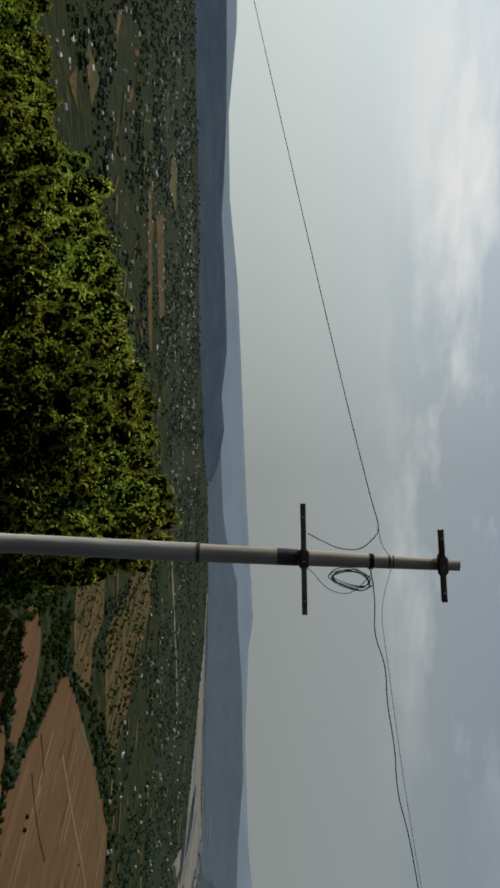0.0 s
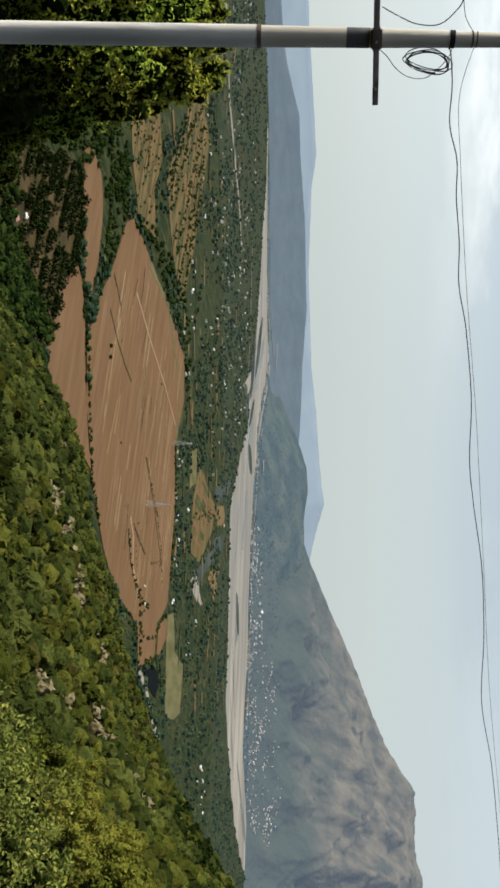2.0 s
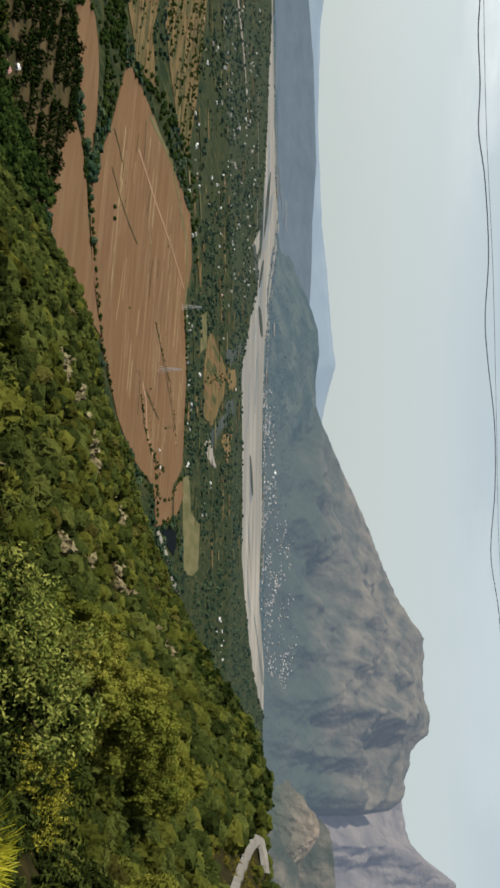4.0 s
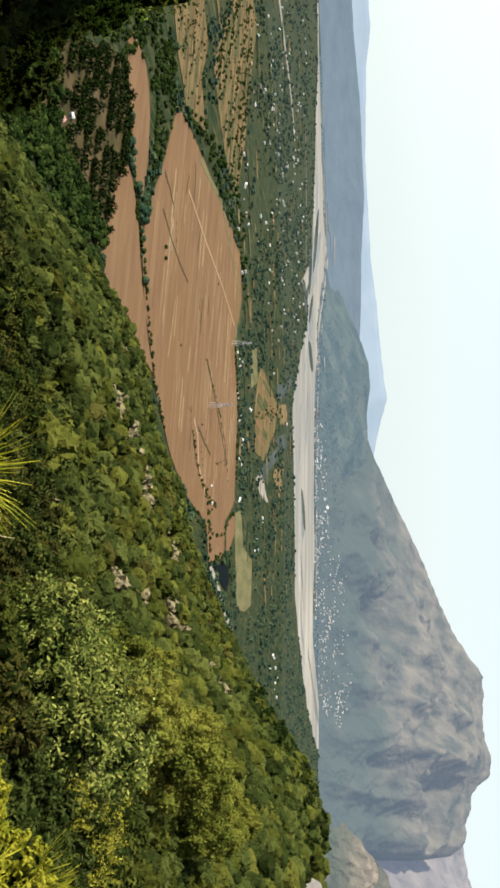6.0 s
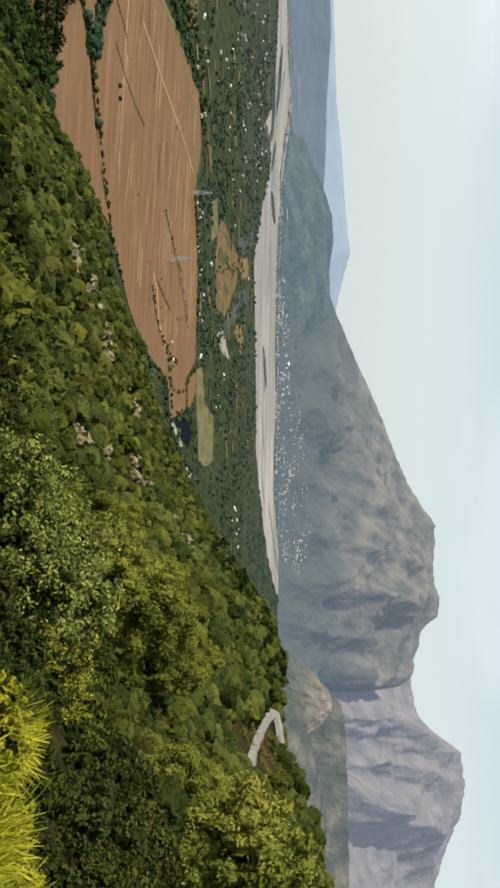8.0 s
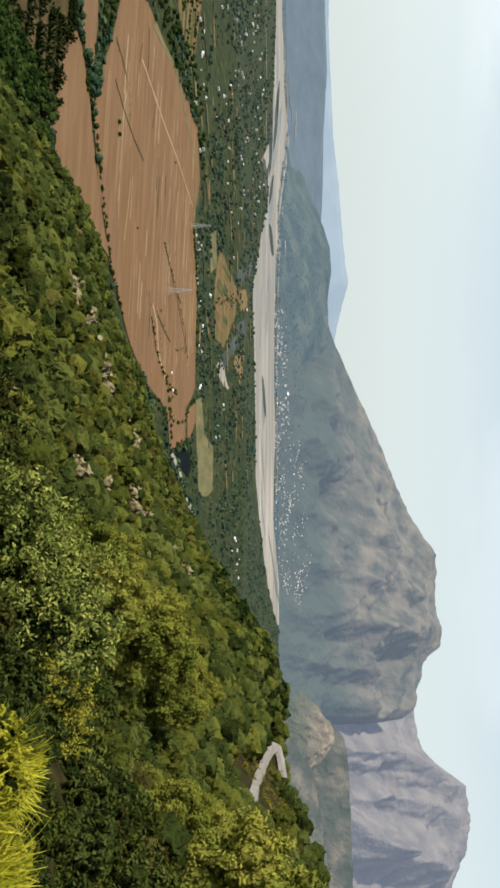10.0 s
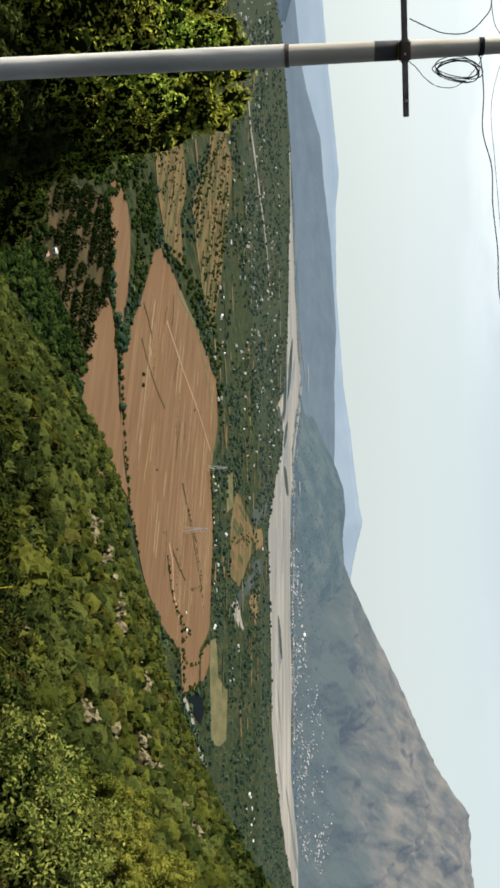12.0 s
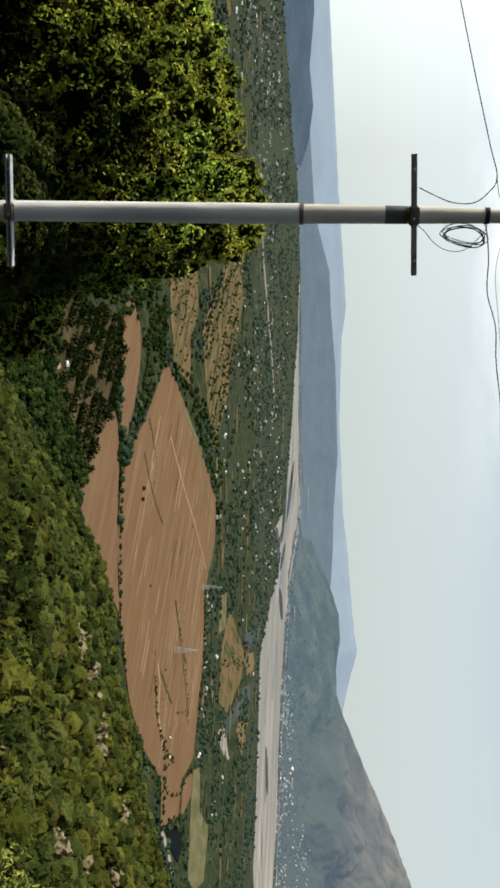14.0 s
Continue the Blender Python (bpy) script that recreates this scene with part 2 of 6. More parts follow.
M_PALE = material("bleached_stone_ground", [(0.3, (0.1382, 0.1244, 0.1014)), (0.7, (0.2120, 0.1935, 0.1659))], scale=0.05)
M_ROCK = material("weathered_rock", [(0.3, (0.0701, 0.0572, 0.0294)), (0.5, (0.1346, 0.1120, 0.0588)), (0.7, (0.2107, 0.1835, 0.1028))], scale=0.7,
                  bump=0.8, bump_scale=1.2)
LEAFY = dict(detail=4, island=0.16, rough=0.75, gloss=0.0, bump=0.6)
M_LEAF = material("shrub_leaves", [(0.15, (0.0095, 0.0126, 0.0024)), (0.5, (0.0325, 0.0385, 0.0066)), (0.85, (0.0800, 0.0840, 0.0150))], scale=1.2, bump_scale=3.0, tone=0.5,
                  coarse=0.22, coarse_scale=0.04, coarse_colour=(0.0520, 0.0430, 0.0090), through_light=0.05, **LEAFY)
M_LEAF_D = material("dark_shrub_leaves", [(0.15, (0.0060, 0.0096, 0.0026)), (0.5, (0.0245, 0.0325, 0.0077)), (0.85, (0.0660, 0.0740, 0.0170))], scale=1.2, bump_scale=3.0, tone=0.5,
                    through_light=0.05, **LEAFY)
M_LEAF_Y = material("dry_yellowing_leaves", [(0.15, (0.0122, 0.0117, 0.0030)), (0.5, (0.0348, 0.0330, 0.0078)), (0.85, (0.0699, 0.0679, 0.0171))], scale=1.2, bump_scale=3.0, tone=0.5,
                    through_light=0.05, **LEAFY)
M_LEAF_T = material("tree_leaves", [(0.30, (0.0850, 0.1230, 0.0170)), (0.48, (0.2100, 0.2450, 0.0300)), (0.68, (0.4200, 0.4000, 0.0580))], scale=0.5, bump_scale=4.0,
                    coarse=0.4, coarse_scale=0.08, coarse_colour=(0.3500, 0.3100, 0.0400), through_light=0.25, **LEAFY)
M_LEAF_S = material("dark_tree_leaves", [(0.30, (0.1134, 0.1998, 0.0284)), (0.48, (0.3375, 0.4523, 0.0607)), (0.68, (0.6750, 0.7290, 0.1053))], scale=0.6, bump_scale=4.0,
                    through_light=0.2, **LEAFY)
M_LEAF_F = material("feathery_tree_leaves", [(0.30, (0.0463, 0.0614, 0.0100)), (0.48, (0.1051, 0.1151, 0.0180)), (0.68, (0.1894, 0.1726, 0.0310))], scale=0.45, bump_scale=4.0,
                    coarse=0.5, coarse_scale=0.1, coarse_colour=(0.1303, 0.1266, 0.0192), through_light=0.15, **LEAFY)
M_LEAF_G = material("grey_green_leaves", [(0.30, (0.0400, 0.0601, 0.0112)), (0.48, (0.1000, 0.1202, 0.0238)), (0.68, (0.2067, 0.2122, 0.0475))], scale=1.2,
                    detail=4, island=0.4, rough=0.6, gloss=0.02, through_light=0.18)
M_LEAF_W = material("yellow_green_leaves", [(0.30, (0.0800, 0.0850, 0.0100)), (0.48, (0.1650, 0.1600, 0.0180)), (0.68, (0.2900, 0.2600, 0.0320))], scale=1.2,
                    detail=4, island=0.4, rough=0.6, gloss=0.02, through_light=0.2)
# near-black crown filling: the shade between leaf clumps put into the colour
M_CORE = material("shade_painted_inner_leaves", [(0.3, (0.0036, 0.0067, 0.0016)), (0.7, (0.0117, 0.0171, 0.0036))], scale=1.5, rough=0.9, gloss=0.0)
M_BARK = material("grey_bark", [(0.3, (0.0115, 0.0092, 0.0072)), (0.7, (0.0256, 0.0205, 0.0159))], scale=6, stretch=(1, 1, 0.2), bump=0.5)
M_WOOD_FAR = material("valley_tree_foliage", [(0.3, (0.0095, 0.0221, 0.0118)), (0.5, (0.0191, 0.0352, 0.0186)), (0.72, (0.0382, 0.0550, 0.0255))], scale=0.02,
                      detail=3, island=0.5, rough=0.9)
M_GRASS = material("yellow_green_grass", [(0.3, (0.1190, 0.1275, 0.0068)), (0.5, (0.2210, 0.2125, 0.0119)), (0.7, (0.3400, 0.3145, 0.0298))], scale=3, island=0.6,
                   rough=0.6, through_light=0.3)
M_STRAW = material("dry_straw", [(0.3, (0.1792, 0.1280, 0.0640)), (0.7, (0.3200, 0.2560, 0.1408))], scale=3, island=0.6, through_light=0.2)
M_WHITE = material("whitewashed_wall", [(0.3, (0.4464, 0.4392, 0.4104)), (0.7, (0.5760, 0.5688, 0.5400))], scale=0.05, obrandom=0.5)
M_ROOF = material("tin_roof", [(0.2, (0.2550, 0.2380, 0.2295)), (0.5, (0.4250, 0.4080, 0.3910)), (0.8, (0.6120, 0.6035, 0.5865))], scale=0.05, obrandom=0.8, rough=0.5)
M_PINK = material("pink_roof", [(0.3, (0.4000, 0.2080, 0.1760)), (0.7, (0.4960, 0.2880, 0.2400))], scale=0.2)
M_STEEL = material("galvanised_pipe", [(0.3, (0.3732, 0.3647, 0.3393)), (0.5, (0.5258, 0.5090, 0.4663)), (0.7, (0.6955, 0.6699, 0.6189))], scale=9, stretch=(1, 1, 0.25),
                   rough=0.6, metal=0.0, coarse=0.7, coarse_scale=6, coarse_colour=(0.3533, 0.2544, 0.1839), coarse_lo=0.55, coarse_hi=0.72, bump=0.1)
M_BAR = material("rusty_flat_iron", [(0.3, (0.0655, 0.0509, 0.0468)), (0.5, (0.1420, 0.1131, 0.0995)), (0.7, (0.2621, 0.2262, 0.2106))], scale=14, rough=0.6, metal=0.3)
M_BOLT = material("zinc_bolt", [(0.3, (0.5000, 0.5000, 0.5000)), (0.7, (0.7000, 0.7000, 0.7000))], scale=30, rough=0.35, metal=0.8)
M_CABLE = material("black_cable", [(0.3, (0.0120, 0.0120, 0.0140)), (0.7, (0.0300, 0.0300, 0.0340))], scale=20, rough=0.5)
M_CABLE_G = material("grey_cable", [(0.3, (0.1540, 0.1540, 0.1610)), (0.7, (0.2240, 0.2240, 0.2310))], scale=20, rough=0.5)
M_TOWER = material("pale_tower_steel", [(0.3, (0.3000, 0.3000, 0.3000)), (0.7, (0.3900, 0.3900, 0.3900))], scale=0.5, rough=0.5)
# mountains, foothill, terrace and cliff: haze added as a bluish glow of the surface
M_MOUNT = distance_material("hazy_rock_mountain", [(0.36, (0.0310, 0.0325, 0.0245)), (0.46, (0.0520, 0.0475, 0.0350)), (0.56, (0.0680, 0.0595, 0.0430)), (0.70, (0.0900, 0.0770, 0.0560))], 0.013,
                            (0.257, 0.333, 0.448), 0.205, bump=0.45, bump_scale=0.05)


def wooded_below(m, colour, z0, z1, spread):
    """Woods cover the lower flanks, thinning out between the heights z0 and z1."""
    n, l = m.node_tree.nodes, m.node_tree.links
    b = n["Principled BSDF"]
    bare = b.inputs["Base Color"].links[0].from_socket
    geo = n.new("ShaderNodeNewGeometry")
    sp = n.new("ShaderNodeSeparateXYZ")
    l.new(geo.outputs["Position"], sp.inputs[0])
    nz = n.new("ShaderNodeTexNoise")
    nz.inputs["Scale"].default_value, nz.inputs["Detail"].default_value = 0.0035, 7
    l.new(geo.outputs["Position"], nz.inputs["Vector"])
    ma = n.new("ShaderNodeMath")
    ma.operation = "MULTIPLY_ADD"
    ma.inputs[1].default_value = spread
    l.new(nz.outputs["Fac"], ma.inputs[0])
    l.new(sp.outputs["Z"], ma.inputs[2])
    mr = n.new("ShaderNodeMapRange")
    mr.inputs["From Min"].default_value, mr.inputs["From Max"].default_value = z0 + spread / 2, z1 + spread / 2
    l.new(ma.outputs[0], mr.inputs["Value"])
    mx = n.new("ShaderNodeMix")
    mx.data_type = "RGBA"
    l.new(mr.outputs[0], mx.inputs["Factor"])
    mx.inputs["A"].default_value = (*colour, 1)
    l.new(bare, mx.inputs["B"])
    l.new(mx.outputs["Result"], b.inputs["Base Color"])


wooded_below(M_MOUNT, (0.023, 0.030, 0.021), -80, 120, 520)
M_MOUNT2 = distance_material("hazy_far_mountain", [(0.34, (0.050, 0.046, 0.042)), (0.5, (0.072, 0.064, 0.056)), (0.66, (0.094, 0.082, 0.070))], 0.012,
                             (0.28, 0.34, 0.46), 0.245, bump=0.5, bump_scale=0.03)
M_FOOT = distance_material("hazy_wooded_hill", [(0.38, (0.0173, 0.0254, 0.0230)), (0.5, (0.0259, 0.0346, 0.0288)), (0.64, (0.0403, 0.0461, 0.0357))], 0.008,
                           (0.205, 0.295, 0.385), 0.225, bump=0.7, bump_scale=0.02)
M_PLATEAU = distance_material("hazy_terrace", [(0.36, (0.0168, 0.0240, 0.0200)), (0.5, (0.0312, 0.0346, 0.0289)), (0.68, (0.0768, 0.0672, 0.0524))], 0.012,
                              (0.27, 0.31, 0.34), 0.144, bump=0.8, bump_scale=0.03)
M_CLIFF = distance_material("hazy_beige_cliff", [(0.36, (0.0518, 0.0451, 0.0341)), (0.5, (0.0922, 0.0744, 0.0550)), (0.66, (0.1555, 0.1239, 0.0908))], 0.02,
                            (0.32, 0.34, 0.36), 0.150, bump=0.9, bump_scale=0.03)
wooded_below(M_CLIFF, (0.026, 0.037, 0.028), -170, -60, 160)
# the blue here is haze, painted into base colour and emission
M_FAR_C = distance_material("hill_painted_light_haze", [(0.35, (0.0243, 0.0320, 0.0358)), (0.65, (0.0333, 0.0416, 0.0454))], 0.008, (0.215, 0.29, 0.37), 0.318, bump=0.25, bump_scale=0.008)
M_WOOD_NEAR = material("dark_wood_foliage", [(0.3, (0.0058, 0.0127, 0.0034)), (0.5, (0.0139, 0.0250, 0.0057)), (0.72, (0.0309, 0.0446, 0.0102))], scale=0.05,
                       detail=3, island=0.4, rough=0.9, gloss=0.0)


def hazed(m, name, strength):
    """The same surface, with haze painted over it as a bluish glow."""
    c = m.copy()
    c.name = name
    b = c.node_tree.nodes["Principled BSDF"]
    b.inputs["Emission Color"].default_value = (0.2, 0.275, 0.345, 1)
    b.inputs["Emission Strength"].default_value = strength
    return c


M_VALLEY_B, M_WOOD_B = hazed(M_VALLEY, "valley_ground_haze_glow", 0.009), hazed(M_WOOD_FAR, "valley_foliage_haze_glow", 0.011)
M_VALLEY_C, M_WOOD_C = hazed(M_VALLEY, "valley_ground_more_haze_glow", 0.030), hazed(M_WOOD_FAR, "valley_foliage_more_haze_glow", 0.030)
# wooded hills with blue haze put into their colour and glow
M_FAR_L = distance_material("wooded_hill_painted_haze", [(0.35, (0.0141, 0.0205, 0.0256)), (0.65, (0.0256, 0.0333, 0.0384))], 0.008, (0.17, 0.25, 0.35), 0.228, bump=0.3, bump_scale=0.01)
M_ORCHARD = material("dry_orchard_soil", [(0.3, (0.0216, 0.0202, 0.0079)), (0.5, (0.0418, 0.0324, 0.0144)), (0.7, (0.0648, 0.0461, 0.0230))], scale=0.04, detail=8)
# farthest ridge: pale haze painted as a strong bluish glow
M_FAR_A = distance_material("ridge_painted_pale_haze", [(0.4, (0.0512, 0.0640, 0.0768)), (0.6, (0.0704, 0.0832, 0.0960))], 0.004, (0.36, 0.46, 0.55), 0.43)


# ---- building helpers ----
def part(name, bm, mat, parent=None, label=""):
    """Links a bmesh as one mesh object under a thing or a part."""
    me = bpy.data.meshes.new(name)
    bm.to_mesh(me)
    bm.free()
    me.materials.append(mat)
    ob = new(name, me)
    ob.parent = parent
    if label:
        ob["label"] = label
    return ob


def sheet(name, verts, faces, mats, face_mats=None, smooth=False, tones=None):
    """A mesh object out of numpy arrays; all faces have the same number of corners."""
    verts, faces = np.asarray(verts, np.float32), np.asarray(faces, np.int32)
    k = faces.shape[1]
    me = bpy.data.meshes.new(name)
    me.vertices.add(len(verts))
    me.vertices.foreach_set("co", verts.ravel())
    me.loops.add(faces.size)
    me.loops.foreach_set("vertex_index", faces.ravel())
    me.polygons.add(len(faces))
    me.polygons.foreach_set("loop_start", np.arange(0, faces.size, k, dtype=np.int32))
    me.polygons.foreach_set("loop_total", np.full(len(faces), k, np.int32))
    for m in mats:
        me.materials.append(m)
    if face_mats is not None:
        me.polygons.foreach_set("material_index", np.asarray(face_mats, np.int32))
    me.polygons.foreach_set("use_smooth", np.full(len(faces), smooth))
    me.update(calc_edges=True)
    if tones is not None:
        me.attributes.new("tone", "FLOAT", "POINT").data.foreach_set("value", np.asarray(tones, np.float32))
    return new(name, me)


def tube(points, radius, sides=8, bm=None):
    """A round tube along a polyline, appended to bm; radius may be a list."""
    bm = bm or bmesh.new()
    pts = [Vector(p) for p in points]
    rad = radius if isinstance(radius, (list, tuple)) else [radius] * len(pts)
    rings = []
    for i, p in enumerate(pts):
        way = (pts[min(i + 1, len(pts) - 1)] - pts[max(i - 1, 0)]).normalized()
        side = way.cross(Vector((0.31, 0.17, 0.93) if abs(way.z) < 0.9 else (1, 0, 0))).normalized()
        up = way.cross(side)
        rings.append([bm.verts.new(p + (side * math.cos(k * math.tau / sides) + up * math.sin(k * math.tau / sides)) * rad[i])
                      for k in range(sides)])
    for a, b in zip(rings, rings[1:]):
        for k in range(sides):
            f = bm.faces.new((a[k], a[(k + 1) % sides], b[(k + 1) % sides], b[k]))
            f.smooth = True
    for ring_ in (rings[0][::-1], rings[-1]):      # caps with corners of their own keep the sides' shading straight
        bm.faces.new([bm.verts.new(v.co) for v in ring_])
    return bm


def box(bm, m, size, bevel=0.0):
    """A box of that size at the pose m, appended to bm."""
    made = bmesh.ops.create_cube(bm, size=1.0, matrix=m @ Matrix.Diagonal((*size, 1)))["verts"]
    if bevel:
        edges = list({e for v in made for e in v.link_edges})
        bmesh.ops.bevel(bm, geom=edges, offset=bevel, segments=2, affect="EDGES")
    return bm


def slab(name, outline, top, mat, label, thick=2.0, category="field", kind="structure"):
    """A flat piece of land with an outline in plan, thick metres deep."""
    bm = bmesh.new()
    face = bm.faces.new([bm.verts.new((x, y, top)) for x, y in outline])
    if face.normal.z < 0 or sum((outline[i - 1][0] - x) * (outline[i - 1][1] + y) for i, (x, y) in enumerate(outline)) > 0:
        bmesh.ops.reverse_faces(bm, faces=[face])
    made = bmesh.ops.extrude_face_region(bm, geom=[face])
    bmesh.ops.translate(bm, verts=[v for v in made["geom"] if isinstance(v, bmesh.types.BMVert)], vec=(0, 0, -thick))
    bmesh.ops.recalc_face_normals(bm, faces=bm.faces)
    return tagged(part(name, bm, mat), label, category, kind=kind)


def rough_outline(points, step=25.0, wobble=5.0, seed=1):
    """Adds small irregularities to a coarse outline."""
    rnd, out = random.Random(seed), []
    for (x0, y0), (x1, y1) in zip(points, points[1:] + points[:1]):
        n = max(1, int(math.hypot(x1 - x0, y1 - y0) / step))
        for i in range(n):
            w = wobble if i else 0.0
            out.append((x0 + (x1 - x0) * i / n + rnd.uniform(-w, w), y0 + (y1 - y0) * i / n + rnd.uniform(-w, w)))
    return out


def inside(x, y, outline):
    hit = False
    for (x0, y0), (x1, y1) in zip(outline, outline[1:] + outline[:1]):
        if (y0 > y) != (y1 > y) and x < (x1 - x0) * (y - y0) / (y1 - y0) + x0:
            hit = not hit
    return hit


def fbm(x, y, z=0.0, octaves=5):
    return noise.fractal(Vector((x, y, z)), 0.9, 2.0, octaves, noise_basis="PERLIN_ORIGINAL")


# ---- the ground: one sheet from the viewpoint to the horizon ----
# heading, depression of the hill's brow from the eye, distance of the brow, steepness close by
# unseen rows behind the viewer: slope steepened to block sky light
BROW = [(-180, -34, 160, -22), (-130, -24, 140, -12), (-95, -4, 90, 10), (-60, 21, 70, 32), (-27, 20.5, 60, 33), (-20, 20, 60, 33), (-15, 17.2, 62, 32), (-8.7, 16.5, 65, 31),
        (-3, 14, 66, 30), (2, 13.2, 68, 30), (6.6, 13.5, 68, 30), (8, 17, 70, 30), (9.5, 21, 72, 31), (12, 26.1, 100, 33), (16, 24.6, 160, 33),
        (21, 22.4, 190, 33), (25.3, 20.0, 210, 33), (30, 17.2, 230, 33), (37, 15.6, 250, 32), (45, 13.4, 260, 32), (50, 11.4, 270, 31),
        (53.3, 9.8, 280, 31), (56.3, 7.9, 280, 30), (58.5, 6.1, 270, 29), (60.2, 4.9, 265, 29), (63.6, 4.4, 260, 28), (66.6, 4.0, 235, 27), (68, 3.6, 225, 26), (70.2, 2.7, 190, 25),
        (73, 1.7, 165, 24), (80, 0, 150, 22), (90, -4, 140, 15), (105, -12, 120, 4), (130, -28, 150, -14), (180, -34, 160, -22)]
B_AZ, B_D, B_R, B_N = (np.array(c, float) for c in zip(*BROW))


def brow(az):
    return np.interp(az, B_AZ, B_D), np.interp(az, B_AZ, B_R), np.interp(az, B_AZ, B_N)


def hill_height(az, r):
    """Height of the hill that the viewer stands on; az in degrees."""
    d, rb, near = (float(v) for v in brow(az))
    q = min(r, rb)
    s = max(0.0, math.log(max(q, 2.0) / 2.0) / math.log(rb / 2.0))
    z = 1.6 - q * math.tan(radians(near + (d - near) * s ** 1.25))
    if r < 2.0:
        z = (1.6 - 2.0 * math.tan(radians(near))) * r / 2.0
    x, y = r * math.sin(radians(az)), r * math.cos(radians(az))
    if r > 6:
        z += fbm(x * 0.03, y * 0.03) * min(r, 250) * 0.012 + fbm(x * 0.11, y * 0.11, 3) * min(r * 0.02, 0.9)
    if r > rb:
        away = r - rb
        z -= away * (0.95 if -100 < az < 85 else 0.12) * min(1.0, 0.35 + away / 60)
    return z


def ground_height(x, y):
    r = math.hypot(x, y)
    az = math.degrees(math.atan2(x, y))
    h = hill_height(az, r)
    v = VALLEY + 0.35 * fbm(x * 0.01, y * 0.01)
    return h if h > v + 6 else v + max(0.0, (h - v)) * max(0.0, (h - v)) / 6 if h > v else v


def far_bank(az):
    """Distance of the river's far bank; az in degrees."""
    return float(np.interp(az, (9, 10.5, 19.5, 25.1, 26, 28, 30.3, 33.8, 37, 42.5, 46.4, 51.6, 54.3, 59.2, 64, 66),
                           (4700, 3440, 3300, 3460, 3370, 3070, 2830, 2740, 2670, 2630, 2670, 2620, 2780, 3240, 3300, 5000)))


azs = np.concatenate([np.arange(-180, -50, 6.0), np.arange(-50, 95, 0.3), np.arange(95, 180, 6.0)])
rads = np.concatenate([[0.0, 0.02], np.geomspace(0.7, 4980, 210)])
gv = [(0.0, 0.0, 0.0)]
for r in rads[1:]:
    for a in azs:
        x, y = r * math.sin(radians(a)), r * math.cos(radians(a))
        gv.append((x, y, ground_height(x, y)))
n_az, gf, gm = len(azs), [], []
for i in range(len(rads) - 2):
    for k in range(n_az):
        k2 = (k + 1) % n_az
        a, b, c, d = 1 + i * n_az + k, 1 + i * n_az + k2, 1 + (i + 1) * n_az + k2, 1 + (i + 1) * n_az + k
        gf.append((a, d, c, b))
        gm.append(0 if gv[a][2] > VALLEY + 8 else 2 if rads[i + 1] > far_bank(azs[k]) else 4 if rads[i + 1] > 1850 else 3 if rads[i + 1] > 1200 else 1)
# ground past 1200 m and on the far bank has painted haze glow
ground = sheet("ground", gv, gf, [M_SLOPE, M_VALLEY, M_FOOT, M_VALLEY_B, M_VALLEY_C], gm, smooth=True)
tagged(ground, "dry grassy hillside falling to a wide green valley floor", "ground", kind="structure")


# ---- far hills and mountains ----
LAND = []


def land_height(x, y):
    """The ground's height, far hills included."""
    z = ground_height(x, y)
    for tree_ in LAND:
        hit = tree_.ray_cast(Vector((x, y, 2000)), Vector((0, 0, -1)))[0]
        if hit:
            z = max(z, hit.z)
    return z


